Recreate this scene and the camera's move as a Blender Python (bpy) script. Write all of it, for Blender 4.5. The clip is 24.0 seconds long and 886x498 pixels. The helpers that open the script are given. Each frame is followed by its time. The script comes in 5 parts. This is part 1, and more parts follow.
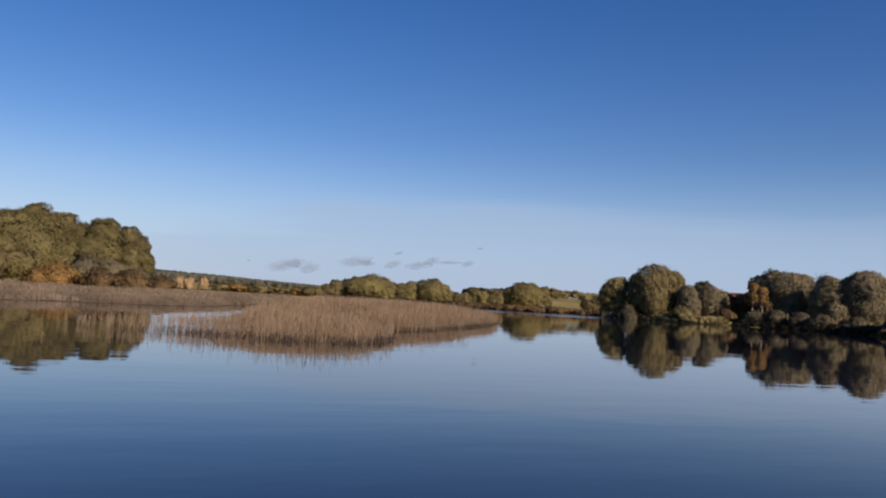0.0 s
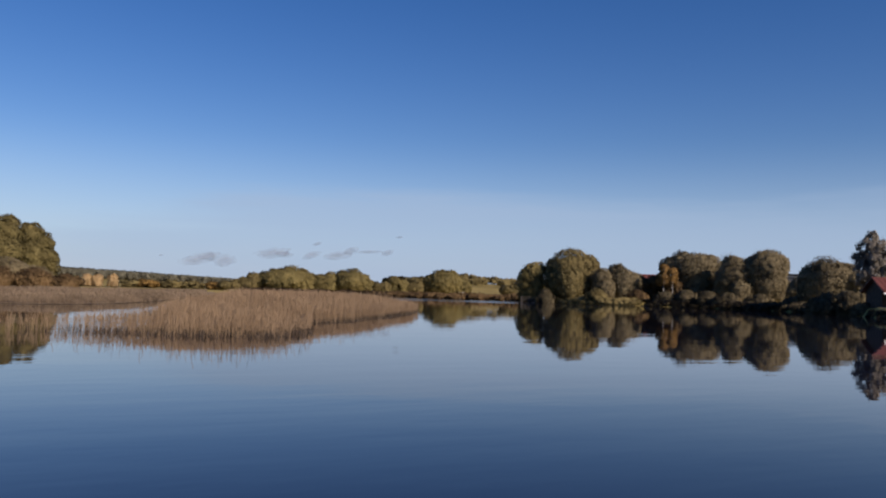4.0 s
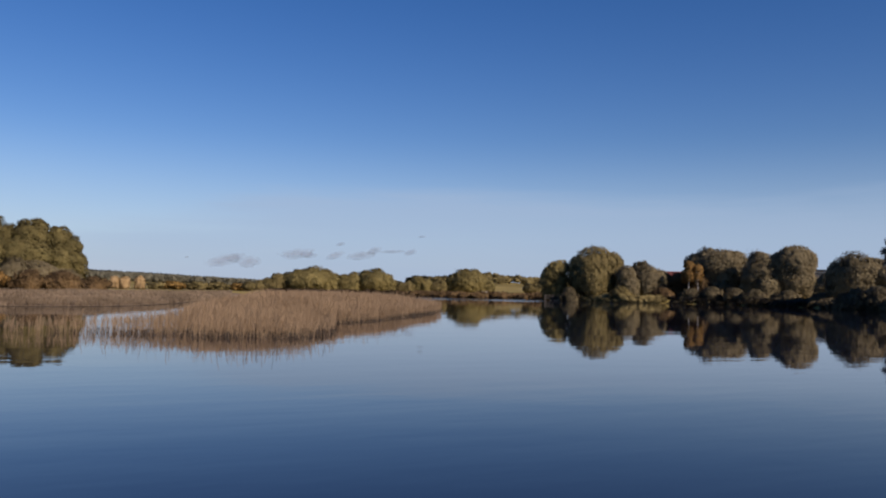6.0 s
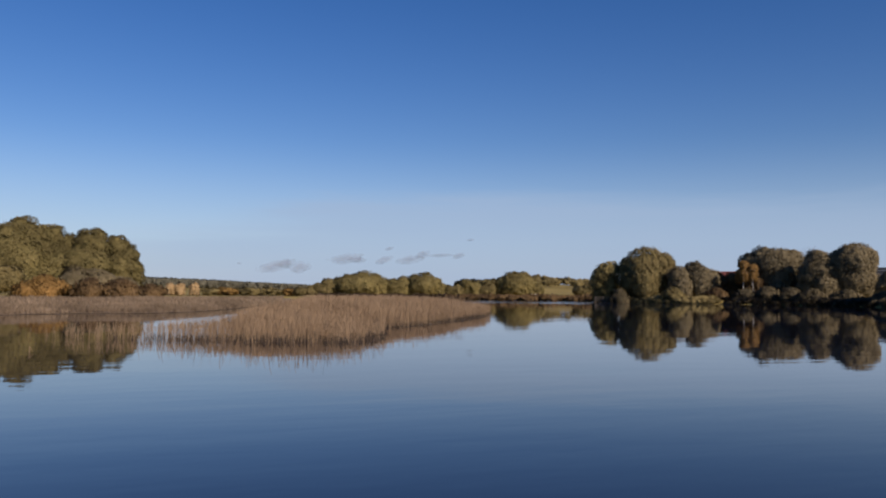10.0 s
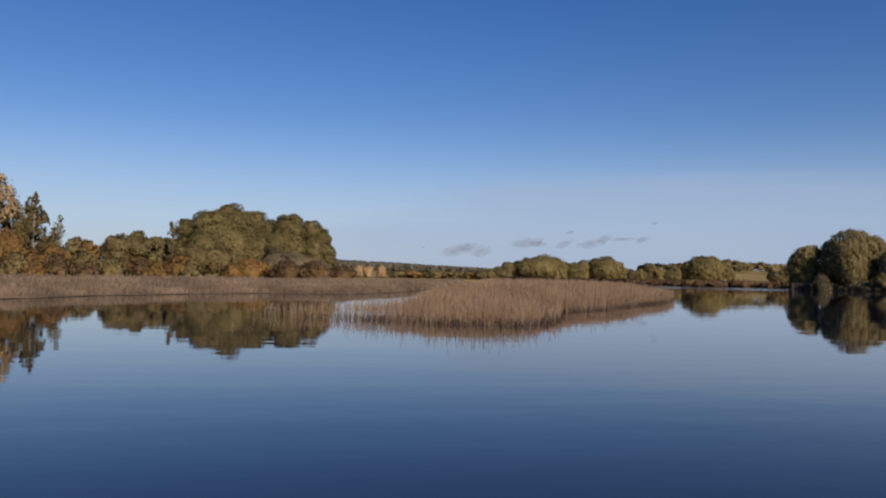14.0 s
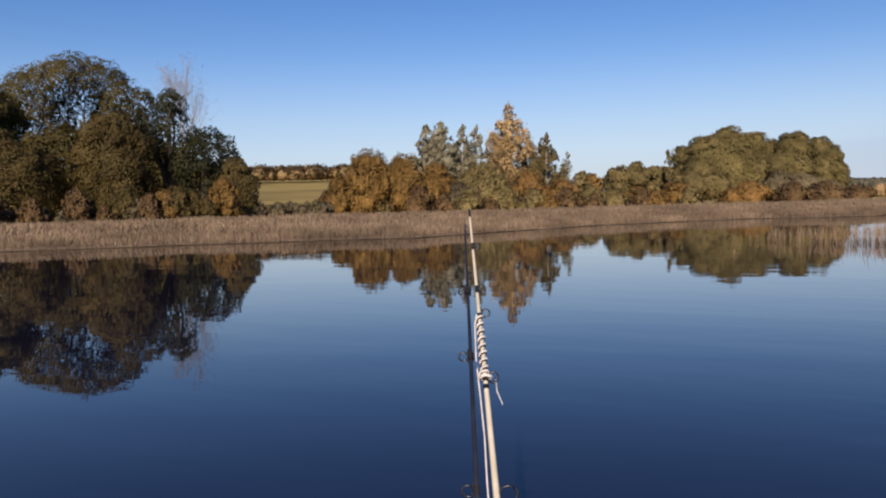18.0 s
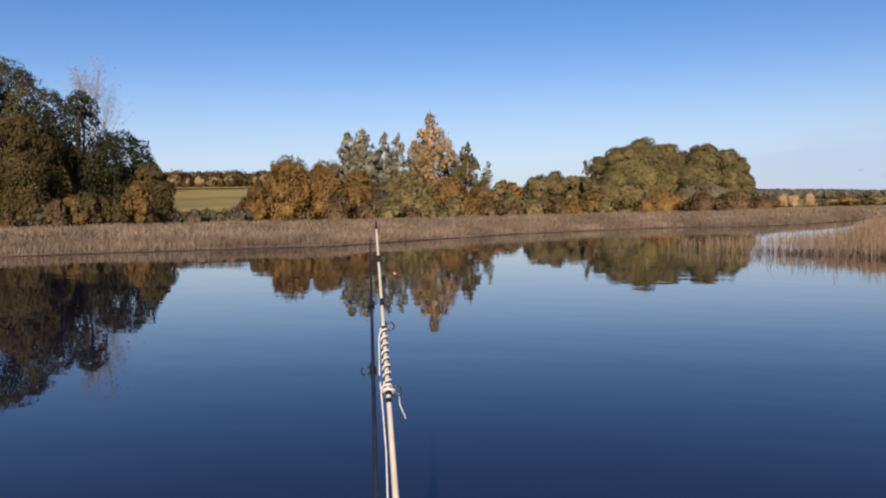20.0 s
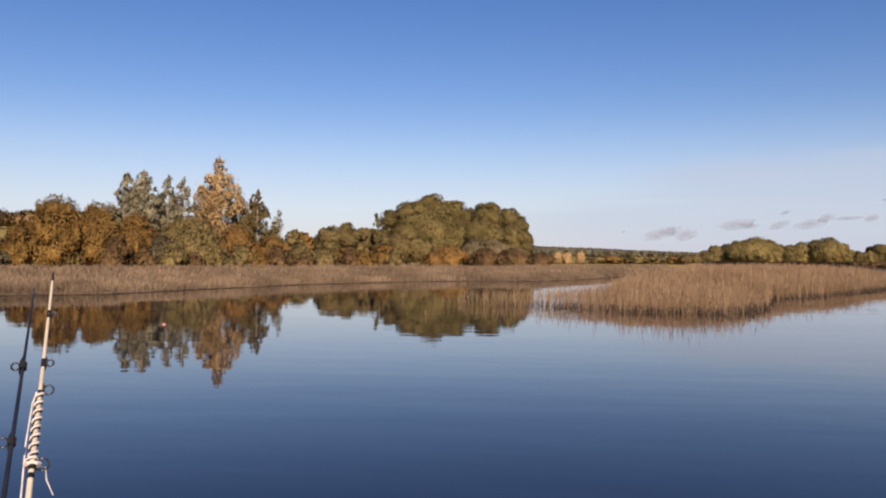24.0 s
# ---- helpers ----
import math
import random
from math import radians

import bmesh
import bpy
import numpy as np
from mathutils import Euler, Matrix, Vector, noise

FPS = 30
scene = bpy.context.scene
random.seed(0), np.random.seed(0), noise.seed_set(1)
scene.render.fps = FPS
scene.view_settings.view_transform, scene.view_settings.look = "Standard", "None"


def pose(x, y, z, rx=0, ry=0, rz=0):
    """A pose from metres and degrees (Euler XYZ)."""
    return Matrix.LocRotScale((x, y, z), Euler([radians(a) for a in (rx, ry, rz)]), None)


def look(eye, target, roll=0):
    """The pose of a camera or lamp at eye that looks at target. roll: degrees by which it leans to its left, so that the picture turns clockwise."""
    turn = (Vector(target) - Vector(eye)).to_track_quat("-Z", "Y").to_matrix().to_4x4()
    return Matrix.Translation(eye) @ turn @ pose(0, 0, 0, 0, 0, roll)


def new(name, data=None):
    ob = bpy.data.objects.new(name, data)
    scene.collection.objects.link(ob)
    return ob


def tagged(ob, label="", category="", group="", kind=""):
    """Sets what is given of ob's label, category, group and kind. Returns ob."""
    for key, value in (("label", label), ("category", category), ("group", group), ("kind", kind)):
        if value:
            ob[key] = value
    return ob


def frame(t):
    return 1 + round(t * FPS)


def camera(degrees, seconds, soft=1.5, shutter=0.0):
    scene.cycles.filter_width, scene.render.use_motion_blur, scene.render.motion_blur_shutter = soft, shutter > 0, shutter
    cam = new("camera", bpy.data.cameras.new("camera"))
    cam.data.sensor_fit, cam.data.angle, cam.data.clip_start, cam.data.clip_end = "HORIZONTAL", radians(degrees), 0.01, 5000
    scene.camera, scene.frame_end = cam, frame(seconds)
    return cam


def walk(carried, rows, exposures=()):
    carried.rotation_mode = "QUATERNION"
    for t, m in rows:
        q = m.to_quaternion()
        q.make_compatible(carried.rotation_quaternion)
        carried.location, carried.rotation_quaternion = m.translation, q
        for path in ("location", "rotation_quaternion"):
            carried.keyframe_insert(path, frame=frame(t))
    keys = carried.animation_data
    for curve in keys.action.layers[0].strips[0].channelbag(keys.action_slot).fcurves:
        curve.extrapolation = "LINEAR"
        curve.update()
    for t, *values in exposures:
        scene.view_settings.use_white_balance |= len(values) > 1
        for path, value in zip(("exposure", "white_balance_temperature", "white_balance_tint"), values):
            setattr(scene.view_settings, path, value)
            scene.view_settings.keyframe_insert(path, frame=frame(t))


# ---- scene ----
PATH = [
    (0, -0.024, 0.026, 1.172, -20.19, 3.89, 3.35),
    (0.5, 0.002, 0.032, 1.173, -24.60, 4.06, 2.01),
    (1, 0.011, 0.042, 1.170, -26.79, 3.54, 1.54),
    (1.5, 0.008, 0.041, 1.165, -26.57, 3.52, 3.13),
    (2, 0.003, 0.040, 1.164, -25.24, 4.60, 3.91),
    (2.5, 0.011, 0.044, 1.167, -26.14, 4.55, 3.24),
    (4.5, 0.047, 0.059, 1.183, -25.57, 2.99, 1.11),
    (5, 0.052, 0.061, 1.185, -24.77, 3.03, 1.17),
    (5.5, 0.051, 0.056, 1.186, -24.56, 2.94, 1.39),
    (6, 0.054, 0.057, 1.187, -24.43, 3.21, 1.09),
    (6.5, 0.064, 0.054, 1.190, -24.00, 3.39, 0.82),
    (7, 0.075, 0.055, 1.190, -23.52, 3.23, 0.77),
    (7.5, 0.068, 0.052, 1.193, -22.74, 3.50, 0.94),
    (8, 0.071, 0.057, 1.196, -22.55, 3.59, 0.56),
    (8.5, 0.076, 0.056, 1.195, -22.24, 3.41, 0.79),
    (9, 0.074, 0.056, 1.196, -21.89, 3.40, 0.78),
    (9.5, 0.073, 0.053, 1.194, -21.36, 3.46, 0.60),
    (10, 0.066, 0.055, 1.196, -20.91, 3.40, 0.45),
    (10.5, 0.079, 0.052, 1.196, -20.36, 3.69, 0.46),
    (12.5, 0.073, 0.049, 1.201, -17.06, 3.48, 0.98),
    (13, 0.071, 0.048, 1.201, -15.51, 3.25, 0.94),
    (13.5, 0.163, -0.033, 1.206, -12.81, 3.14, 0.86),
    (14, 0.191, 0.008, 1.190, -7.85, 2.06, 1.02),
    (14.5, 0.229, -0.149, 1.173, -2.67, 0.95, -0.38),
    (15, 0.133, -0.223, 1.174, 4.86, 1.18, -0.66),
    (15.5, 0.099, -0.213, 1.169, 12.95, -0.97, 1.34),
    (16, 0.060, -0.110, 1.180, 24.49, -0.98, 1.34),
    (16.5, 0.102, -0.075, 1.175, 26.77, -1.61, -2.18),
    (17, 0.174, -0.130, 1.236, 30.29, -1.55, -2.18),
    (17.5, 0.188, -0.050, 1.222, 31.19, -1.11, -1.76),
    (18, 0.164, 0.031, 1.210, 27.24, -3.13, -1.45),
    (18.5, 0.165, 0.038, 1.198, 26.00, -2.89, -0.69),
    (20.5, 0.231, 0.066, 1.225, 20.64, -2.65, -1.31),
    (21, 0.276, 0.102, 1.225, 19.86, -1.71, -0.67),
    (21.5, 0.349, 0.149, 1.229, 12.36, -0.03, -0.12),
    (22, 0.409, 0.151, 1.221, 6.05, -1.18, 1.39),
    (22.3, 0.390, 0.175, 1.211, 5.19, -1.56, 1.64),
    (22.5, 0.419, 0.144, 1.222, 5.22, -1.18, 1.41),
    (23, 0.398, 0.299, 1.216, 4.01, -0.69, 0.33),
    (23.5, 0.401, 0.266, 1.225, 3.50, 0.25, -0.04),
    (24, 0.417, 0.155, 1.230, 6.53, 0.91, 0.29),
]


def carried_pose(x, y, z, yaw, pitch, roll):
    """yaw to the left of +y, pitch up, roll as look() has it, in degrees."""
    a, b = radians(yaw), radians(pitch)
    ahead = Vector((-math.sin(a) * math.cos(b), math.cos(a) * math.cos(b), math.sin(b)))
    eye = Vector((x, y, z))
    return look(eye, eye + ahead, roll)


cam = camera(58.73, 24.0, soft=2.1)
walk(cam, [(t, carried_pose(*row)) for t, *row in PATH],
     exposures=[(0.0, -0.03, 6400, 22), (6.0, -0.1, 6400, 22), (13.0, -0.14, 6400, 22), (14.0, -0.18, 6400, 23), (15.0, -0.18, 6950, 24), (16.0, -0.16, 6500, 22), (17.0, -0.05, 6300, 22), (18.0, 0.15, 6700, 23), (18.5, 0.15, 6600, 23), (21.0, 0.33, 6600, 24), (22.0, 0.42, 7100, 25), (24.0, 0.27, 7500, 29)])

# ---------------------------------------------------------------- light
SUN_AZ, SUN_EL = 161.0, 28.0   # degrees clockwise from +y, and above the horizon

world = bpy.data.worlds.new("sky")
scene.world = world
world.use_nodes = True
wn, wl = world.node_tree.nodes, world.node_tree.links
wn.clear()
sky = wn.new("ShaderNodeTexSky")
sky.sky_type = "NISHITA"
sky.sun_disc = False
sky.sun_elevation, sky.sun_rotation = radians(SUN_EL), radians(SUN_AZ)
sky.altitude, sky.air_density, sky.dust_density, sky.ozone_density = 100, 1.0, 0.2, 2.0
co = wn.new("ShaderNodeTexCoord")
sep = wn.new("ShaderNodeSeparateXYZ")
wl.new(co.outputs["Generated"], sep.inputs[0])
mp = wn.new("ShaderNodeMapping")
mp.inputs["Scale"].default_value = (1.6, 1.6, 16.0)
mp.inputs["Rotation"].default_value = (0.05, 0.09, 0.0)
wl.new(co.outputs["Generated"], mp.inputs[0])
nz = wn.new("ShaderNodeTexNoise")
nz.inputs["Scale"].default_value, nz.inputs["Detail"].default_value = 1.7, 6.0
wl.new(mp.outputs[0], nz.inputs["Vector"])
# a thin cirrus veil low over the lake: its ragged upper edge sinks towards -x, where it thins out
edge = wn.new("ShaderNodeMapRange")
edge.interpolation_type = "SMOOTHSTEP"
edge.inputs["From Min"].default_value, edge.inputs["From Max"].default_value = -0.1, 0.32
edge.inputs["To Min"].default_value, edge.inputs["To Max"].default_value = 0.068, 0.118
wl.new(sep.outputs["X"], edge.inputs["Value"])
ragged = wn.new("ShaderNodeMapRange")
ragged.inputs["From Min"].default_value, ragged.inputs["From Max"].default_value = 0.3, 0.7
ragged.inputs["To Min"].default_value, ragged.inputs["To Max"].default_value = -0.026, 0.026
wl.new(nz.outputs[0], ragged.inputs["Value"])


def wmath(op, a, b):
    m = wn.new("ShaderNodeMath")
    m.operation = op
    for k, v in enumerate((a, b)):
        if isinstance(v, float):
            m.inputs[k].default_value = v
        else:
            wl.new(v, m.inputs[k])
    return m.outputs[0]


below = wmath("SUBTRACT", wmath("ADD", edge.outputs[0], ragged.outputs[0]), sep.outputs["Z"])
veil = wn.new("ShaderNodeMapRange")
veil.interpolation_type = "SMOOTHSTEP"
veil.inputs["From Min"].default_value, veil.inputs["From Max"].default_value = -0.026, 0.03
veil.inputs["To Min"].default_value, veil.inputs["To Max"].default_value = 0.0, 0.64
wl.new(below, veil.inputs["Value"])
side = wn.new("ShaderNodeMapRange")
side.interpolation_type = "SMOOTHSTEP"
side.inputs["From Min"].default_value, side.inputs["From Max"].default_value = -0.3, 0.2
side.inputs["To Min"].default_value, side.inputs["To Max"].default_value = 0.0, 1.0
wl.new(sep.outputs["X"], side.inputs["Value"])
haze = wn.new("ShaderNodeMapRange")           # the air whitens towards the horizon all round
haze.interpolation_type = "SMOOTHSTEP"
haze.inputs["From Min"].default_value, haze.inputs["From Max"].default_value = 0.2, 0.0
haze.inputs["To Min"].default_value, haze.inputs["To Max"].default_value = 0.0, 0.7
wl.new(sep.outputs["Z"], haze.inputs["Value"])
wisps = wn.new("ShaderNodeMapRange")
wisps.inputs["From Min"].default_value, wisps.inputs["From Max"].default_value = 0.35, 0.65
wisps.inputs["To Min"].default_value, wisps.inputs["To Max"].default_value = 0.72, 1.0
wl.new(nz.outputs[0], wisps.inputs["Value"])
veil_fac = wmath("MULTIPLY", wmath("MULTIPLY", veil.outputs[0], side.outputs[0]), wisps.outputs[0])
mixw = wn.new("ShaderNodeMix")
mixw.data_type = "RGBA"
mixw.inputs["B"].default_value = (3.95, 5.5, 7.05, 1)
wl.new(veil_fac, mixw.inputs["Factor"])
air = wn.new("ShaderNodeMix")
air.data_type = "RGBA"
air.inputs["B"].default_value = (3.75, 5.2, 7.5, 1)
wl.new(haze.outputs[0], air.inputs["Factor"])
tone = wn.new("ShaderNodeHueSaturation")
tone.inputs["Hue"].default_value, tone.inputs["Saturation"].default_value = 0.512, 1.39
wl.new(sky.outputs[0], tone.inputs["Color"])
wl.new(tone.outputs[0], air.inputs["A"])
wl.new(air.outputs["Result"], mixw.inputs["A"])
bg = wn.new("ShaderNodeBackground")
bg.inputs["Strength"].default_value = 0.093
wl.new(mixw.outputs["Result"], bg.inputs[0])
wo = wn.new("ShaderNodeOutputWorld")
wl.new(bg.outputs[0], wo.inputs[0])

sun_data = bpy.data.lights.new("sun", "SUN")
sun_data.energy, sun_data.angle, sun_data.color = 4.9, radians(0.53), (1.0, 0.89, 0.72)
sun = new("sun", sun_data)
sun_to = Vector((math.sin(radians(SUN_AZ)) * math.cos(radians(SUN_EL)), math.cos(radians(SUN_AZ)) * math.cos(radians(SUN_EL)), math.sin(radians(SUN_EL))))
sun.matrix_world = look(sun_to * 50, (0, 0, 0))


# ---------------------------------------------------------------- materials
def material(name, c1, c2, rough=0.7, scale=3.0, bump=0.0, bump_scale=40.0, metal=0.0, island=0.0, spec=0.3, translucent=0.0, coords="Object", big=0.0):
    """Two colours mixed by noise at two scales, and, where island is given, by piece; with fine relief."""
    m = bpy.data.materials.new(name)
    m.use_nodes = True
    n, l = m.node_tree.nodes, m.node_tree.links
    p = n["Principled BSDF"]
    p.inputs["Roughness"].default_value, p.inputs["Metallic"].default_value = rough, metal
    p.inputs["Specular IOR Level"].default_value = spec
    tc = n.new("ShaderNodeTexCoord")
    a = n.new("ShaderNodeTexNoise")
    a.inputs["Scale"].default_value, a.inputs["Detail"].default_value = scale, 5.0
    l.new(tc.outputs[coords], a.inputs["Vector"])
    value = a.outputs[0]
    st = n.new("ShaderNodeMapRange")
    st.inputs["From Min"].default_value, st.inputs["From Max"].default_value = 0.3, 0.7
    l.new(value, st.inputs["Value"])
    value = st.outputs[0]
    if island:
        geo = n.new("ShaderNodeNewGeometry")
        mx = n.new("ShaderNodeMix")
        mx.inputs["Factor"].default_value = island
        l.new(value, mx.inputs["A"])
        l.new(geo.outputs["Random Per Island"], mx.inputs["B"])
        value = mx.outputs["Result"]
    ramp = n.new("ShaderNodeMix")
    ramp.data_type = "RGBA"
    ramp.inputs["A"].default_value, ramp.inputs["B"].default_value = (*c1, 1), (*c2, 1)
    l.new(value, ramp.inputs["Factor"])
    colour = ramp.outputs["Result"]
    if big:
        b = n.new("ShaderNodeTexNoise")
        b.inputs["Scale"].default_value, b.inputs["Detail"].default_value = big, 3.0
        l.new(tc.outputs[coords], b.inputs["Vector"])
        mr = n.new("ShaderNodeMapRange")
        mr.inputs["From Min"].default_value, mr.inputs["From Max"].default_value = 0.3, 0.7
        mr.inputs["To Min"].default_value, mr.inputs["To Max"].default_value = 0.6, 1.25
        l.new(b.outputs[0], mr.inputs["Value"])
        mul = n.new("ShaderNodeMix")
        mul.data_type, mul.blend_type = "RGBA", "MULTIPLY"
        mul.inputs["Factor"].default_value = 1.0
        l.new(colour, mul.inputs["A"])
        l.new(mr.outputs[0], mul.inputs["B"])
        colour = mul.outputs["Result"]
    l.new(colour, p.inputs["Base Color"])
    if bump:
        bn = n.new("ShaderNodeTexNoise")
        bn.inputs["Scale"].default_value, bn.inputs["Detail"].default_value = bump_scale, 4.0
        l.new(tc.outputs[coords], bn.inputs["Vector"])
        bp = n.new("ShaderNodeBump")
        bp.inputs["Strength"].default_value = bump
        l.new(bn.outputs[0], bp.inputs["Height"])
        l.new(bp.outputs[0], p.inputs["Normal"])
    if translucent:
        tr = n.new("ShaderNodeBsdfTranslucent")
        l.new(colour, tr.inputs["Color"])
        ms = n.new("ShaderNodeMixShader")
        ms.inputs[0].default_value = translucent
        l.new(p.outputs[0], ms.inputs[1])
        l.new(tr.outputs[0], ms.inputs[2])
        l.new(ms.outputs[0], n["Material Output"].inputs["Surface"])
    return m


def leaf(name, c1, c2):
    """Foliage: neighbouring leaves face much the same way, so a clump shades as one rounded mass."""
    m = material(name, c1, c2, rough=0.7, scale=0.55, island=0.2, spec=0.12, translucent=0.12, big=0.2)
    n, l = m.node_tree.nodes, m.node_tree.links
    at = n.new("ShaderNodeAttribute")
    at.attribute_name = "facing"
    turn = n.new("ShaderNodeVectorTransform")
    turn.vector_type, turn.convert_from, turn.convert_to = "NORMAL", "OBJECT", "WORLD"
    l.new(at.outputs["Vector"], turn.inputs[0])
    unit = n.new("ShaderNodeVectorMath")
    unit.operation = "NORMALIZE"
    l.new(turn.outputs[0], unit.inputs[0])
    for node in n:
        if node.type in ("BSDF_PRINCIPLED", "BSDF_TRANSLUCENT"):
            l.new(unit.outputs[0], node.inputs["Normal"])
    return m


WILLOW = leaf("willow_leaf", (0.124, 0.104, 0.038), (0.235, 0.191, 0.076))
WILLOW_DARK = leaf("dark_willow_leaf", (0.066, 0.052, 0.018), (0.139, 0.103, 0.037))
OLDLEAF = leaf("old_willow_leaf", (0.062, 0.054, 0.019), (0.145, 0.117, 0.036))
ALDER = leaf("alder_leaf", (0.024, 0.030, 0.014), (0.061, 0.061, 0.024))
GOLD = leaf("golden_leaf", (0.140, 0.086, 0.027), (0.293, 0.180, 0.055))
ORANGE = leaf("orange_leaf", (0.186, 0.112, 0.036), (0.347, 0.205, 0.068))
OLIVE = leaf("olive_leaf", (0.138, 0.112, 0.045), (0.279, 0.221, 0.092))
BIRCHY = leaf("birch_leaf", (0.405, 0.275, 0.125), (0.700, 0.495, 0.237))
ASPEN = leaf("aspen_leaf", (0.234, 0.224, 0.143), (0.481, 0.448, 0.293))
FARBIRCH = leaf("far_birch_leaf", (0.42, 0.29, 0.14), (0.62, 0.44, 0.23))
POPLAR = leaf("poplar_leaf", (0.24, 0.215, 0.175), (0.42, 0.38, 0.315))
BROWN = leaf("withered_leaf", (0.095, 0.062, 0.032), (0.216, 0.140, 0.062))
# dark shrub leaf; along the right bank its colour also holds the shade
DARKBUSH = leaf("dark_shade_shrub_leaf", (0.088, 0.077, 0.046), (0.206, 0.164, 0.092))
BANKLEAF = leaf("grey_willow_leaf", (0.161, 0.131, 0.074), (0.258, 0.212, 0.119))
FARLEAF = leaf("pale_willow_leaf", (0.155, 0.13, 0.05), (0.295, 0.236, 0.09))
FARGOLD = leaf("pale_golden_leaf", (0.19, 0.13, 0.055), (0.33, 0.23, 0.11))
# distance haze is put into this colour: lighter and greyer leaves
FARWOOD = leaf("hazed_wood_leaf", (0.125, 0.122, 0.085), (0.205, 0.19, 0.13))
BARK = material("bark", (0.05, 0.04, 0.03), (0.14, 0.11, 0.08), rough=0.9, scale=6, bump=0.6, bump_scale=14)
TWIG = material("grey_twig", (0.2, 0.18, 0.175), (0.36, 0.33, 0.32), rough=0.85, scale=5, bump=0.3, bump_scale=12)
PALEBARK = material("pale_bark", (0.28, 0.26, 0.22), (0.55, 0.52, 0.47), rough=0.8, scale=5, bump=0.3, bump_scale=12)
REED = material("dry_reed", (0.212, 0.143, 0.082), (0.375, 0.266, 0.160), rough=0.8, scale=0.9, island=0.35, spec=0.2, translucent=0.15)
SEDGE = material("dry_sedge", (0.125, 0.090, 0.056), (0.345, 0.258, 0.168), rough=0.8, scale=0.5, island=0.3, spec=0.2, translucent=0.15, big=0.22)
GROUND = material("meadow", (0.25, 0.19, 0.06), (0.37, 0.28, 0.088), rough=0.95, scale=0.06, bump=0.4, bump_scale=4, big=0.015, spec=0.1)
LITTER = material("marsh_straw", (0.13, 0.095, 0.058), (0.26, 0.19, 0.12), rough=0.95, scale=1.2, bump=0.5, bump_scale=12, spec=0.1)
MUD = material("lake_mud", (0.035, 0.027, 0.018), (0.075, 0.056, 0.036), rough=0.95, scale=1.6, bump=0.5, bump_scale=9, spec=0.04)


def water_material():
    m = bpy.data.materials.new("lake_water")
    m.use_nodes = True
    n, l = m.node_tree.nodes, m.node_tree.links
    p = n["Principled BSDF"]
    p.inputs["Base Color"].default_value = (0.009, 0.009, 0.017, 1)
    p.inputs["Roughness"].default_value, p.inputs["IOR"].default_value = 0.012, 1.333
    tc = n.new("ShaderNodeTexCoord")
    heights = []
    for scale, strength, stretch, turn in ((0.7, 0.35, 3.0, 0.25), (0.13, 1.6, 2.6, -0.2), (2.4, 0.10, 1.8, 0.1)):
        mpn = n.new("ShaderNodeMapping")
        mpn.inputs["Scale"].default_value = (scale, scale * stretch, 1)
        mpn.inputs["Rotation"].default_value = (0, 0, turn)
        l.new(tc.outputs["Object"], mpn.inputs[0])
        t = n.new("ShaderNodeTexNoise")
        t.inputs["Scale"].default_value, t.inputs["Detail"].default_value = 1.0, 2.0
        l.new(mpn.outputs[0], t.inputs["Vector"])
        mu = n.new("ShaderNodeMath")
        mu.operation = "MULTIPLY"
        mu.inputs[1].default_value = strength
        l.new(t.outputs[0], mu.inputs[0])
        heights.append(mu.outputs[0])
    total = heights[0]
    for h in heights[1:]:
        ad = n.new("ShaderNodeMath")
        l.new(total, ad.inputs[0])
        l.new(h, ad.inputs[1])
        total = ad.outputs[0]
    # a breeze roughens the water along the far shore
    away = n.new("ShaderNodeMapping")
    away.vector_type = "TEXTURE"
    away.inputs["Location"].default_value, away.inputs["Rotation"].default_value = (90, 148, 0), (0, 0, radians(-31))
    away.inputs["Scale"].default_value = (58, 44, 1)
    l.new(tc.outputs["Object"], away.inputs[0])
    far = n.new("ShaderNodeVectorMath")
    far.operation = "LENGTH"
    l.new(away.outputs[0], far.inputs[0])
    ruffle = n.new("ShaderNodeMapRange")
    ruffle.interpolation_type = "SMOOTHSTEP"
    ruffle.inputs["From Min"].default_value, ruffle.inputs["From Max"].default_value = 1.08, 0.85
    ruffle.inputs["To Min"].default_value, ruffle.inputs["To Max"].default_value = 0.012, 0.11
    l.new(far.outputs["Value"], ruffle.inputs["Value"])
    l.new(ruffle.outputs[0], p.inputs["Roughness"])
    bp = n.new("ShaderNodeBump")
    bp.inputs["Strength"].default_value, bp.inputs["Distance"].default_value = 0.017, 0.25
    l.new(total, bp.inputs["Height"])
    l.new(bp.outputs[0], p.inputs["Normal"])
    return m


WATER = water_material()


# ---------------------------------------------------------------- building helpers
def spot(az, d, z=0.0):
    """The place at az degrees to the left of +y and d metres off."""
    return Vector((-math.sin(radians(az)) * d, math.cos(radians(az)) * d, z))


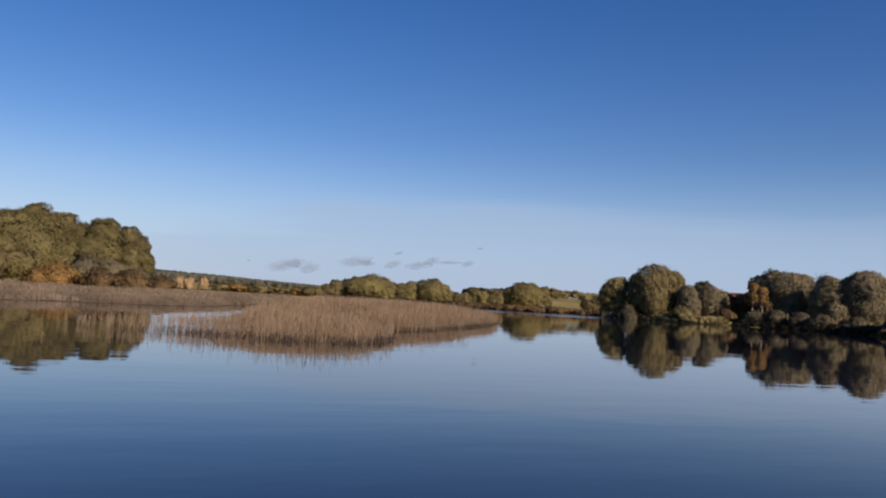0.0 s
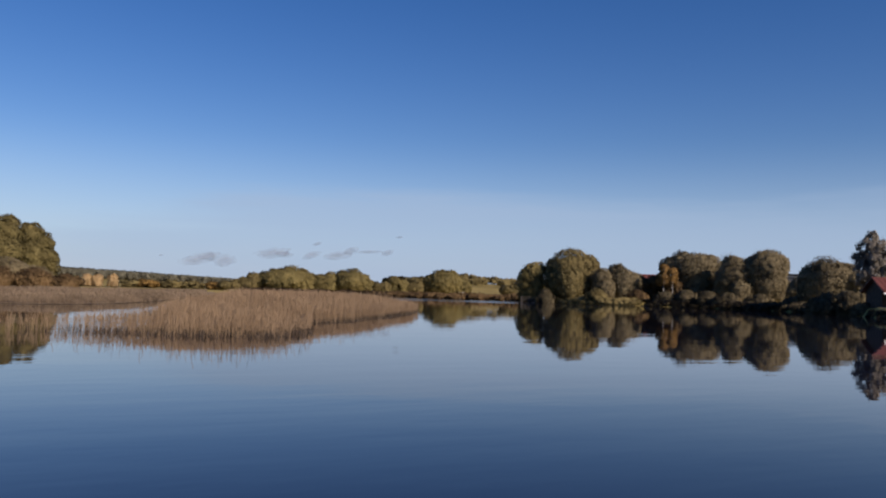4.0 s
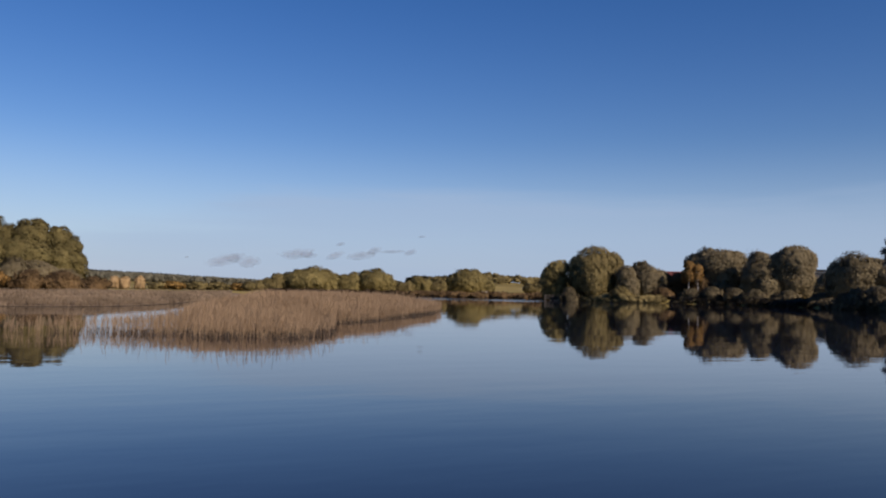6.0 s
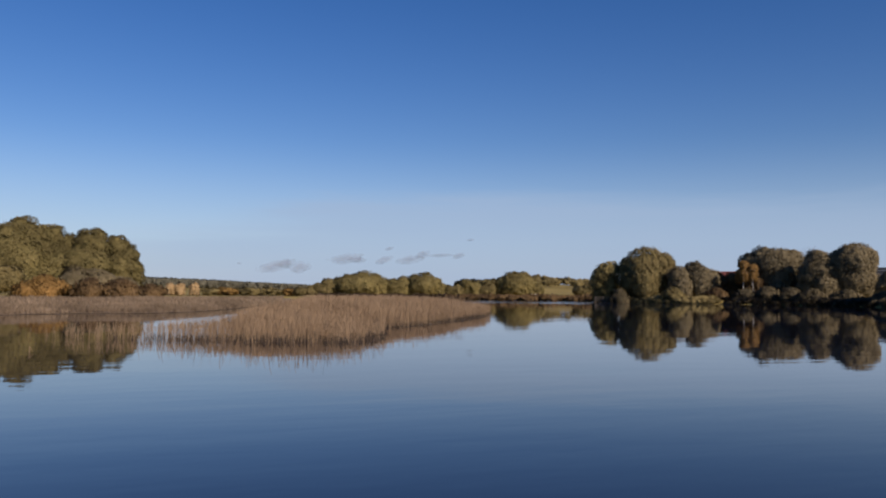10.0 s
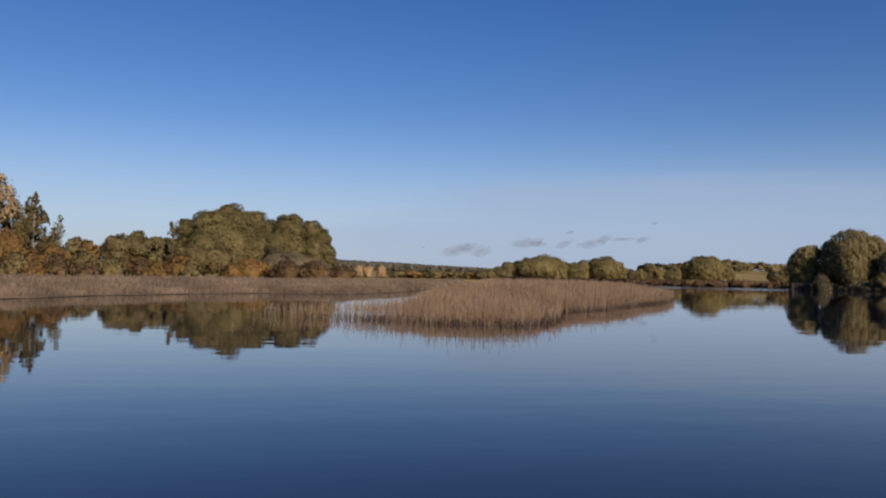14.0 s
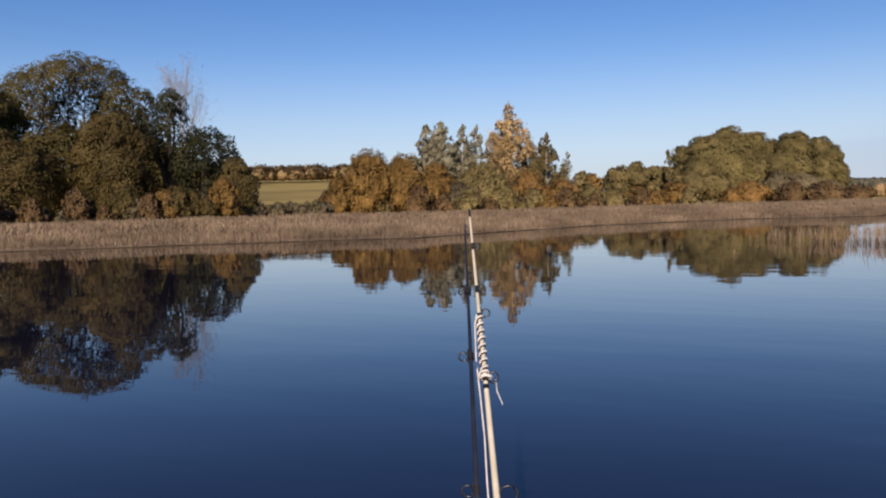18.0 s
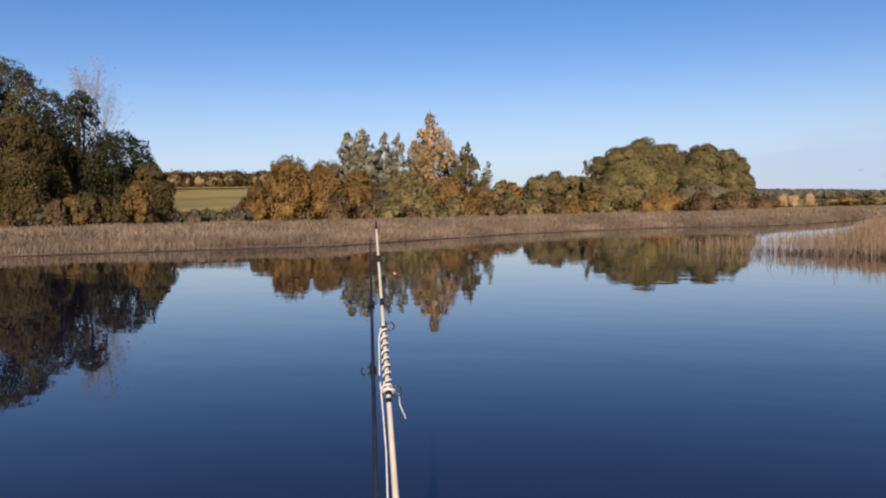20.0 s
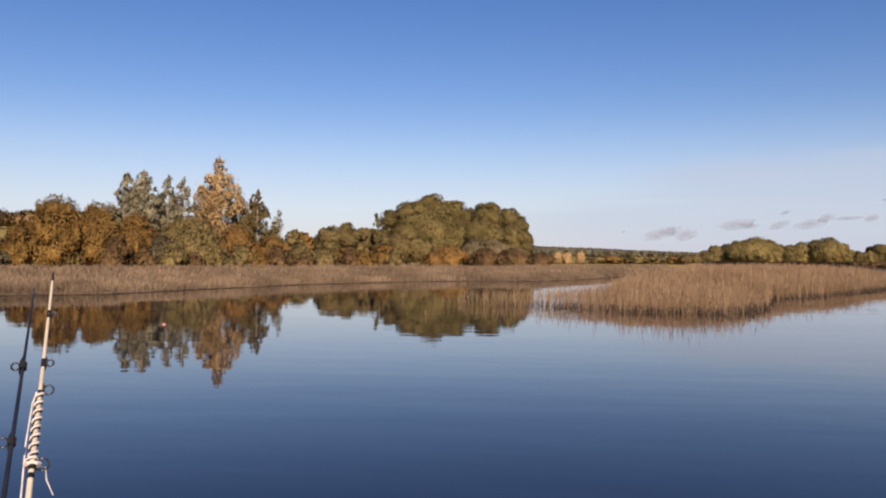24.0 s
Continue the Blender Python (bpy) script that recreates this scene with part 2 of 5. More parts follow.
def part(name, data, mat, parent=None, label="", smooth=False):
    """Links a bmesh, or a (vertices, faces) pair (or a triple with the way each vertex faces), as one mesh object under parent."""
    me = bpy.data.meshes.new(name)
    if isinstance(data, tuple):
        v, f, *facing = data
        v, f = np.asarray(v, np.float32), np.asarray(f, np.int32)
        k = f.shape[1]
        me.vertices.add(len(v))
        me.vertices.foreach_set("co", v.ravel())
        me.loops.add(f.size)
        me.loops.foreach_set("vertex_index", f.ravel())
        me.polygons.add(len(f))
        me.polygons.foreach_set("loop_start", np.arange(0, f.size, k, dtype=np.int32))
        me.polygons.foreach_set("loop_total", np.full(len(f), k, np.int32))
        me.update(calc_edges=True)
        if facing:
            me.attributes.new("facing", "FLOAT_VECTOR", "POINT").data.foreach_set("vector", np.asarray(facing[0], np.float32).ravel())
    else:
        data.to_mesh(me)
        data.free()
    me.materials.append(mat)
    if smooth:
        me.polygons.foreach_set("use_smooth", np.ones(len(me.polygons), bool))
    ob = new(name, me)
    if parent:
        ob.parent = parent
    if label:
        tagged(ob, label)
    return ob


def thing(name, place, label, category, group="", turn=0.0):
    ob = new(name)
    ob.empty_display_size = 0.3
    ob.matrix_world = pose(place[0], place[1], place[2], 0, 0, turn)
    return tagged(ob, label, category, group)


def tubes(paths, sides=6):
    """Tapered tubes: each path a list of (point, radius)."""
    vs, fs = [], []
    for path in paths:
        base = len(vs)
        pts = [Vector(p) for p, _ in path]
        for i, (p, r) in enumerate(path):
            d = (pts[min(i + 1, len(pts) - 1)] - pts[max(i - 1, 0)]).normalized()
            u = d.orthogonal().normalized()
            w = d.cross(u)
            for k in range(sides):
                a = 2 * math.pi * k / sides
                vs.append(pts[i] + (u * math.cos(a) + w * math.sin(a)) * r)
        for i in range(len(path) - 1):
            for k in range(sides):
                a, b = base + i * sides + k, base + i * sides + (k + 1) % sides
                fs.append((a, b, b + sides, a + sides))
        if sides == 4:
            fs.append(tuple(base + k for k in range(4)))
            fs.append(tuple(base + (len(path) - 1) * sides + k for k in range(4)))
    return [tuple(v) for v in vs], fs


def box(bm, size, at, bevel=0.0, turn=None):
    r = bmesh.ops.create_cube(bm, size=1.0)
    m = Matrix.Translation(at) @ (turn or Matrix()) @ Matrix.Diagonal((*size, 1))
    bmesh.ops.transform(bm, matrix=m, verts=r["verts"])
    if bevel:
        edges = list({e for v in r["verts"] for e in v.link_edges})
        bmesh.ops.bevel(bm, geom=edges, offset=bevel, segments=1, affect="EDGES")
    return bm


def boxes(*items):
    bm = bmesh.new()
    for size, at, *rest in items:
        box(bm, size, at, *rest)
    return bm


def unit_ball():
    bm = bmesh.new()
    bmesh.ops.create_icosphere(bm, subdivisions=2, radius=1.0)
    out = np.array([v.co[:] for v in bm.verts]), np.array([[v.index for v in f.verts] for f in bm.faces])
    bm.free()
    return out


BALL = unit_ball()


def foliage(rng, lobes, count, size, fill=0.25, droop=0.0, rough=0.16, low=-0.75, bristle=0.22, jitter=0.46, core=0.0):
    """Small leaf clumps over the lobes (centre, radii): many short four-cornered blades round each lobe's skin, some inside."""
    lob = np.array(lobes, float)
    size, count = size * 1.1, int(count * 1.5)
    area = (lob[:, 3] * lob[:, 4] + lob[:, 3] * lob[:, 5] + lob[:, 4] * lob[:, 5])
    pick = rng.choice(len(lob), count, p=area / area.sum())
    d = rng.normal(size=(count, 3))
    d /= np.linalg.norm(d, axis=1)[:, None]
    d[:, 2] = np.where(d[:, 2] < low, -d[:, 2], d[:, 2])
    r = 1 - np.abs(rng.normal(0, rough, count))
    inner = rng.random(count) < fill
    r[inner] = rng.uniform(0.35, 0.9, inner.sum())
    r += np.where(rng.random(count) < 0.15, rng.uniform(0, bristle, count), 0)
    c = lob[pick, :3] + d * r[:, None] * lob[pick, 3:]
    # the skin swells and sinks unevenly
    reach = np.cbrt(lob[pick, 3] * lob[pick, 4] * lob[pick, 5])
    wave = sum(np.sin(c @ (w / np.linalg.norm(w) * k) + w[0] * 9) for w, k in zip(rng.normal(size=(6, 3)), (1.1, 1.6, 2.2, 3.0, 4.1, 5.3))) / 6
    c = c + d * (wave * np.minimum(reach * 0.3, 0.75))[:, None]
    keep = np.ones(count, bool)
    for i in range(len(lob)):
        q = (c - lob[i, :3]) / lob[i, 3:]
        keep &= ~(((q ** 2).sum(1) < 0.36) & (pick != i) & (rng.random(count) < 0.85))
    c, d = c[keep], d[keep]
    n = len(c)
    nor = d + rng.normal(0, jitter, (n, 3)) + (0, 0, 0.15)
    nor /= np.linalg.norm(nor, axis=1)[:, None]
    up = np.tile((0, 0, 1.0), (n, 1)) + rng.normal(0, 0.6 - 0.3 * droop, (n, 3))
    u = np.cross(nor, up)
    u /= np.linalg.norm(u, axis=1)[:, None] + 1e-9
    w = np.cross(nor, u)
    s = size * rng.uniform(0.55, 1.35, n)[:, None]
    lw, lh = s * 0.42, s * (0.6 + 0.6 * droop)
    skew = rng.normal(0, 0.5, (n, 1)) * lw
    v = np.stack([c - w * lh + u * skew, c + u * lw + w * lh * 0.7, c - u * lw + w * lh * 0.5], 1).reshape(-1, 3)
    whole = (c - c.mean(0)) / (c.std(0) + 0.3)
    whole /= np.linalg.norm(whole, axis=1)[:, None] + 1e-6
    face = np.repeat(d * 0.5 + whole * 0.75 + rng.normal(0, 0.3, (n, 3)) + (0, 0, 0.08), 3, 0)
    f = np.arange(n * 3).reshape(n, 3)
    if core:
        # the dense inner foliage of each lobe
        bv, bf = BALL
        m, k = len(lob), len(bv)
        way = np.repeat(bv[None], m, 0) * rng.uniform(0.9, 1.08, (m, k, 1))
        inner_v = lob[:, None, :3] + way * lob[:, None, 3:] * core
        f = np.concatenate([f, (n * 3 + np.arange(m)[:, None, None] * k + bf[None]).reshape(-1, 3)])
        v = np.concatenate([v, inner_v.reshape(-1, 3)])
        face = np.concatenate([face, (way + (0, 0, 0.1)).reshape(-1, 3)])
    return v, f, face


def dome_lobes(rng, width, height, base, n, squat=1.0, full=False):
    """A rounded, billowing crown: one large lobe and smaller ones budding out of it."""
    rx, rz = width / 2, (height - base) / 2
    if full:
        # a closed dome, leafy down to the ground, its skin only gently billowing
        lobes = [(0, 0, height * 0.56, rx * 0.86, rx * 0.86 * squat, height * 0.4), (0, 0, height * 0.3, rx * 0.86, rx * 0.86 * squat, height * 0.32)]
        for i in range(9):
            a, k = 2 * math.pi * (i + rng.uniform(-0.3, 0.3)) / 9, rng.uniform(0.24, 0.34)
            lobes.append((math.cos(a) * rx * 0.66, math.sin(a) * rx * 0.66 * squat, height * rng.uniform(0.16, 0.24), rx * k, rx * k, height * rng.uniform(0.18, 0.24)))
        for i in range(int(n * 2.2)):
            a, e = rng.uniform(0, 2 * math.pi), math.asin(rng.uniform(-0.35, 0.98))
            k = rng.uniform(0.16, 0.33)
            lobes.append((math.cos(a) * math.cos(e) * rx * (1.0 - k * 0.9), math.sin(a) * math.cos(e) * rx * (1.0 - k * 0.9) * squat,
                          height * 0.54 + math.sin(e) * height * 0.45 * (1 - k), rx * k, rx * k, min(rx, height * 0.5) * k))
        return lobes
    lobes = [(0, 0, base + rz * 0.92, rx * 0.7, rx * 0.7 * squat, rz * 0.82)]
    for i in range(int(n * 2.2)):
        a, e = rng.uniform(0, 2 * math.pi), math.asin(rng.uniform(-0.45, 0.98))
        k = rng.uniform(0.17, 0.38)
        lobes.append((math.cos(a) * math.cos(e) * rx * (1.0 - k * 0.85), math.sin(a) * math.cos(e) * rx * (1.0 - k * 0.85) * squat,
                      base + rz + math.sin(e) * rz * (1 - k * 0.9), rx * k, rx * k, min(rx, rz) * k * 0.95))
    if base < 0.16 * height:
        # boughs that hang to the ground
        for i in range(max(6, n // 2)):
            a = 2 * math.pi * (i + rng.uniform(-0.3, 0.3)) / max(6, n // 2)
            k = rng.uniform(0.26, 0.36)
            lobes.append((math.cos(a) * rx * (0.9 - k), math.sin(a) * rx * (0.9 - k) * squat, height * rng.uniform(0.2, 0.3), rx * k, rx * k, height * rng.uniform(0.22, 0.3)))
    return lobes


def limbs(rng, height, lobes, girth, base=0.0, lean=0.0, count=6):
    paths, top = [], height * 0.62
    trunk = [((rng.normal(0, girth * 0.4) + lean * t * t, rng.normal(0, girth * 0.4), -0.4 + t * (top + 0.4)), girth * (1 - 0.62 * t) * (1.35 if t == 0 else 1)) for t in (0, 0.12, 0.35, 0.6, 0.82, 1.0)]
    paths.append(trunk)
    for lb in [lobes[i] for i in rng.permutation(len(lobes))[:count]]:
        t = rng.uniform(0.25, 0.75)
        s = Vector((lean * t * t, 0, t * top))
        e = Vector(lb[:3])
        m = s.lerp(e, 0.5) + Vector((rng.normal(0, 0.2), rng.normal(0, 0.2), 0.25 * (e - s).length * 0.3))
        g = girth * 0.42
        paths.append([(s, g), (m, g * 0.65), (e, g * 0.25)])
        for _ in range(2):
            o = e + Vector(rng.normal(0, 0.3, 3)) * lb[3]
            paths.append([(m, g * 0.4), (m.lerp(o, 0.55) + Vector(rng.normal(0, 0.1, 3)), g * 0.25), (o, 0.015)])
    return paths


def dome_tree(az, d, height, width, mat, label, seed, base=0.12, n=12, size=0.4, cover=2.4, squat=1.0, bark=None, name="willow_tree", droop=0.5, z=None, group="", category="tree", fill=0.3, full=False):
    rng = np.random.default_rng(seed)
    p = spot(az, d)
    p.z = ground_height(p.x, p.y) if z is None else z
    h = height - p.z
    lobes = dome_lobes(rng, width, h, h * base, n, squat, full)
    area = sum(l[3] * l[5] for l in lobes) * 6
    count = int(min(52000, max(400, cover * area / (size * size))))
    t = thing(name, p, label, category, group, rng.uniform(0, 360) if squat == 1.0 else az)
    wood = limbs(rng, h, lobes, 0.028 * h + 0.05, count=7)
    if d < 100:
        part("trunk", tubes(wood[:1], 8), bark or BARK, t, smooth=True)
        for k in range(1, len(wood), 3):
            part("limb", tubes(wood[k:k + 3]), bark or BARK, t, smooth=True)
    else:
        part("trunk", tubes(wood), bark or BARK, t, smooth=True)
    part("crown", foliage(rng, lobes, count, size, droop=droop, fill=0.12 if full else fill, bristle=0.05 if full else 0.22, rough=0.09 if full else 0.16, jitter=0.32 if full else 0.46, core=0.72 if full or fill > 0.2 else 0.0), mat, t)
    return t


def crown_tree(az, d, billows, mat, label, seed, size=0.2, cover=2.2, name="willow_tree", bark=None, droop=0.4, group="", girth=None, buds=9, core=0.76):
    """A tree whose crown is a few large billows: each (az, deep, top, radius, foot), az in degrees, the rest in metres."""
    rng = np.random.default_rng(seed)
    p = spot(az, d)
    p.z = ground_height(p.x, p.y)
    lobes, tops = [], []
    for a, deep, top, r, foot in billows:
        x = -radians(a - az) * d
        top, foot = top - p.z, max(foot - p.z, 0.0)
        rz = min(r * 0.92, (top - foot) / 2)
        z = top - rz
        lobes.append((x, deep, z, r, r, rz))
        tops.append(lobes[-1])
        while z - rz > foot + 0.3:
            z = max(z - rz * 0.95, foot + rz * 0.8)
            k = r * rng.uniform(0.92, 1.08)
            lobes.append((x + rng.normal(0, r * 0.08), deep + rng.normal(0, r * 0.08), z, k, k, rz))
            if z <= foot + rz * 0.85:
                break
        for i in range(buds):
            b, e = rng.uniform(0, 2 * math.pi), math.asin(rng.uniform(-0.25, 0.95))
            k = min(r * rng.uniform(0.28, 0.42), rng.uniform(1.0, 1.7))
            lobes.append((x + math.cos(b) * math.cos(e) * (r - k * 0.82), deep + math.sin(b) * math.cos(e) * (r - k * 0.82), top - rz + math.sin(e) * (rz - k * 0.85), k, k, k * 0.9))
    area = sum(l[3] * l[5] for l in lobes) * 6
    count = int(min(60000, max(400, cover * area / (size * size))))
    t = thing(name, p, label, "tree", group, az)
    h = max(l[2] + l[5] for l in lobes)
    wood = limbs(rng, h, tops, girth or 0.028 * h + 0.05, count=min(7, len(tops)))
    if d < 100:
        part("trunk", tubes(wood[:1], 8), bark or BARK, t, smooth=True)
        for k in range(1, len(wood), 3):
            part("limb", tubes(wood[k:k + 3]), bark or BARK, t, smooth=True)
    else:
        part("trunk", tubes(wood), bark or BARK, t, smooth=True)
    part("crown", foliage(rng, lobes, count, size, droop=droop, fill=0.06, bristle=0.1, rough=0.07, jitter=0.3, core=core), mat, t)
    return t


def column_tree(az, d, height, width, mat, label, seed, name="birch_tree", bark=None, base=0.15, taper=0.86, gaps=0.35, size=0.15, cover=1.7, z=None, category="tree", rise=(0.2, 0.9), many=6):
    """A slender tree: limbs rising from one stem, with leaf clumps round them and gaps between."""
    rng = np.random.default_rng(seed)
    p = spot(az, d)
    p.z = ground_height(p.x, p.y) if z is None else z
    h = height - p.z
    lobes, paths = [], []
    lean = rng.normal(0, 0.15)
    paths.append([((lean * t * t + rng.normal(0, 0.04), rng.normal(0, 0.04), -0.3 + t * (h + 0.1)), (0.014 * h) * (1 - 0.93 * t) + 0.01) for t in (0, 0.2, 0.4, 0.6, 0.8, 1.0)])
    k = int(h * many)
    for i in range(k):
        t = base + (1 - base) * (i + rng.random()) / k
        if rng.random() < gaps * 0.5:
            continue
        reach = width / 2 * (1 - taper * max(0, (t - 0.35) / 0.65) ** 1.3) * rng.uniform(0.45, 1.0) * min(1, (t - base) / 0.1 + 0.5)
        a = rng.uniform(0, 2 * math.pi)
        s = Vector((lean * t * t, 0, t * h * 0.93))
        e = s + Vector((math.cos(a) * reach, math.sin(a) * reach, reach * rng.uniform(*rise)))
        paths.append([(s, 0.012 + 0.003 * h * (1 - t)), (s.lerp(e, 0.5) + Vector((0, 0, 0.1)), 0.012), (e, 0.006)])
        for at in (0.5, 0.95):
            r = max(0.16, reach * rng.uniform(0.2, 0.36))
            lobes.append((*(s.lerp(e, at) + Vector(rng.normal(0, 0.08, 3))), r * 0.85, r * 0.85, r * rng.uniform(0.9, 1.6)))
    area = sum(l[3] * l[5] for l in lobes) * 6
    count = int(min(22000, cover * area / (size * size)))
    t = thing(name, p, label, category)
    part("trunk", tubes(paths, 5), bark or PALEBARK, t, smooth=True)
    part("crown", foliage(rng, lobes, count, size, fill=0.4, droop=0.5, rough=0.35, bristle=0.9), mat, t)
    return t


def bare_tree(az, d, height, width, label, seed, mat=None, leaves=None):
    """A tree that has shed nearly all its leaves: forking twigs."""
    rng = np.random.default_rng(seed)
    p = spot(az, d)
    p.z = ground_height(p.x, p.y)
    h = height - p.z
    paths, ends = [], []

    def grow(s, way, length, r, depth):
        e = s + way * length
        m = s.lerp(e, 0.5) + Vector(rng.normal(0, 0.05, 3)) * length
        paths.append([(s, r), (m, r * 0.8), (e, r * 0.55)])
        ends.append(e)
        if depth:
            for _ in range(3):
                grow(s.lerp(e, rng.uniform(0.5, 1.0)), (way + Vector(rng.normal(0, 0.42, 3)) + Vector((0, 0, 0.12))).normalized(), length * rng.uniform(0.5, 0.75), r * 0.5, depth - 1)

    grow(Vector((0, 0, -0.3)), Vector((0.02, 0, 1)), h * 0.5, 0.009 * h, 0)
    for i in range(16):
        a, t = 2.4 * i, rng.uniform(0.28, 0.62)
        grow(Vector((0, 0, h * t)), Vector((math.cos(a) * width / h, math.sin(a) * width / h, 1)).normalized(), h * 0.2 * (1.25 - t), 0.0026 * h, 4)
    top = max(e.z for e in ends)
    t = thing("bare_tree", p, label, "tree")
    v, f = tubes([[(Vector((q.x, q.y, q.z * h / top)), r) for q, r in path] for path in paths], 4)
    part("trunk", (v, f), mat or TWIG, t)
    if leaves:
        lobes = [(e.x, e.y, e.z * h / top, 0.3, 0.3, 0.3) for e in ends[::6]]
        part("crown", foliage(rng, lobes, 900, 0.1, fill=0.6), leaves, t)
    return t


def shrub(az, d, height, width, mat, label, seed, name="shrub", size=0.145, cover=2.0, n=9, z=None, droop=0.4, group="", twigs=8):
    rng = np.random.default_rng(seed)
    p = spot(az, d)
    p.z = (ground_height(p.x, p.y) if z is None else z) - 0.05
    h = height - p.z
    lobes = []
    for i in range(n * 2):
        a, q = rng.uniform(0, 6.283), math.sqrt(rng.random())
        r = width * rng.uniform(0.09, 0.19)
        top = h * (1 - 0.55 * q * q) * rng.uniform(0.5, 1.0)
        lobes.append((math.cos(a) * q * (width / 2 - r), math.sin(a) * q * (width / 2 - r) * 0.8, max(top - r * 0.9, r * 0.6), r, r, min(r * 1.1, h * 0.45)))
    for i in range(n * 2):
        a, q = rng.uniform(0, 6.283), math.sqrt(rng.random()) * 0.9
        top = h * (1 - 0.5 * q * q) * rng.uniform(0.85, 1.06)
        tall = h * rng.uniform(0.12, 0.22)
        lobes.append((math.cos(a) * q * width / 2, math.sin(a) * q * width * 0.4, top - tall, width * rng.uniform(0.025, 0.05), width * rng.uniform(0.025, 0.05), tall))
    lobes.append((0, 0, h * 0.42, width * 0.3, width * 0.28, h * 0.42))
    lobes.append((0, 0, h * 0.8, width * 0.2, width * 0.2, h * 0.2))
    area = sum(l[3] * l[5] for l in lobes) * 6
    count = int(min(22000, max(300, cover * area / (size * size))))
    paths = []
    for lb in lobes[:twigs]:
        s = Vector((rng.normal(0, 0.15), rng.normal(0, 0.15), -0.2))
        e = Vector((lb[0], lb[1], lb[2] + lb[5] * 0.9))
        paths.append([(s, 0.035), (s.lerp(e, 0.5) + Vector((0, 0, 0.15 * h)), 0.025), (e, 0.006)])
    t = thing(name, p, label, "shrub", group)
    part("stem", tubes(paths, 4), BARK, t)
    part("foliage", foliage(rng, lobes, count, size, droop=droop, low=-0.95, rough=0.2, core=0.6), mat, t)
    return t


# ---------------------------------------------------------------- ground and water
SHORE = [(-180, 60), (-140, 80), (-90, 90), (-65, 78), (-58, 84), (-55, 94), (-52, 126), (-48, 142), (-44, 152), (-38, 156), (-34, 164), (-32.5, 190), (-31, 205),
         (-26, 215), (-20, 225), (-12.5, 235), (-11.3, 214), (-9.5, 130), (-8.4, 96), (-7.3, 78), (-6.4, 68), (-5, 60), (-3.5, 55), (-1.5, 51.5), (0.5, 50), (4, 50), (7.3, 48), (9.5, 46), (11, 44.5), (16, 41), (19, 37.5),
         (25, 32.8), (29, 30), (35, 30), (41, 30), (49, 30.2), (60, 31.4), (80, 33), (120, 45), (180, 60)]
SHORE_AZ, SHORE_R = np.array([s[0] for s in SHORE], float), np.array([s[1] for s in SHORE], float)


def ground_array(x, y):
    r, az = np.hypot(x, y), np.degrees(np.arctan2(-x, y))
    s = np.interp(az, SHORE_AZ, SHORE_R)
    over = r - s
    bed = np.clip(-0.08 + 0.09 * over, -2.2, 0)
    right = np.clip((-30 - az) / 6, 0, 1) * np.clip((az + 100) / 20, 0, 1)
    bank = 0.06 + 0.42 * np.clip(over / 30, 0, 1) * (1 - right) + right * (0.75 + 0.25 * np.clip((-54 - az) / 1.0, 0, 1)) * np.clip(over / 3.0, 0, 1)
    left = np.clip((az - 18) / 12, 0, 1) * np.clip((110 - az) / 20, 0, 1)
    hill = left * np.clip(r - 120, 0, 600) * 0.05
    mid = np.clip((24 - az) / 8, 0, 1) * np.clip((az + 33) / 5, 0, 1)
    rise = np.interp(az, [-33, -30, -27, -20, -12, -8, -4, 0, 6], [10, 10, 9.5, 5, 6, 9, 12, 14, 10])
    hill = hill + mid * rise * np.clip((r - 270) / np.where(az < -22, 240, 600), 0, 1)
    rest = 1 - np.clip(left + mid, 0, 1)
    hill = hill + rest * 9 * np.clip((r - 220) / 500, 0, 1)
    # the lake goes on behind the low reed spit
    behind = np.clip((-4.5 - az) / 2, 0, 1) * np.clip((az + 13) / 1, 0, 1) * np.clip((r - np.maximum(s + 20, 170)) / 12, 0, 1) * np.clip((242 - r) / 8, 0, 1)
    z = np.where(over < 0, bed, np.clip(over, 0, 0.6) / 0.6 * bank + hill)
    return z * (1 - behind) - 0.8 * behind


def ground_height(x, y):
    return float(ground_array(np.array([x]), np.array([y]))[0])


def build_ground():
    az = np.concatenate([np.arange(-62, 66, 0.5), np.arange(66, 298, 4.0)])
    r = np.concatenate([[0.0], np.geomspace(6, 26, 10), np.linspace(27.5, 70, 70), np.geomspace(71, 260, 90), np.geomspace(265, 4500, 60)])
    A, R = np.meshgrid(np.radians(az), r, indexing="ij")
    x, y = -np.sin(A) * R, np.cos(A) * R
    z = ground_array(x, y)
    z = z + np.where(z > 0.05, 0.05 * np.sin(x * 0.9) * np.cos(y * 0.7) * np.clip((R - 30) / 40, 0, 1), 0)
    v = np.stack([x, y, z], -1).reshape(-1, 3)
    na, nr = A.shape
    i, j = np.meshgrid(np.arange(na), np.arange(nr - 1), indexing="ij")
    i2 = (i + 1) % na
    f = np.stack([i * nr + j, i2 * nr + j, i2 * nr + j + 1, i * nr + j + 1], -1).reshape(-1, 4)[:, ::-1]
    g = part("ground", (v, f), GROUND, smooth=True)
    # marsh soil with old straw along the sedge belt
    g.data.materials.append(LITTER)
    c = v[f].mean(1)
    over = np.hypot(c[:, 0], c[:, 1]) - np.interp(np.degrees(np.arctan2(-c[:, 0], c[:, 1])), SHORE_AZ, SHORE_R)
    at = np.degrees(np.arctan2(-c[:, 0], c[:, 1]))
    g.data.polygons.foreach_set("material_index", ((over < 34) & (at > -12) & (at < 90)).astype(np.int32))
    return tagged(g, "dull green-brown autumn meadow and low hills round the lake", "ground", kind="structure")


build_ground()

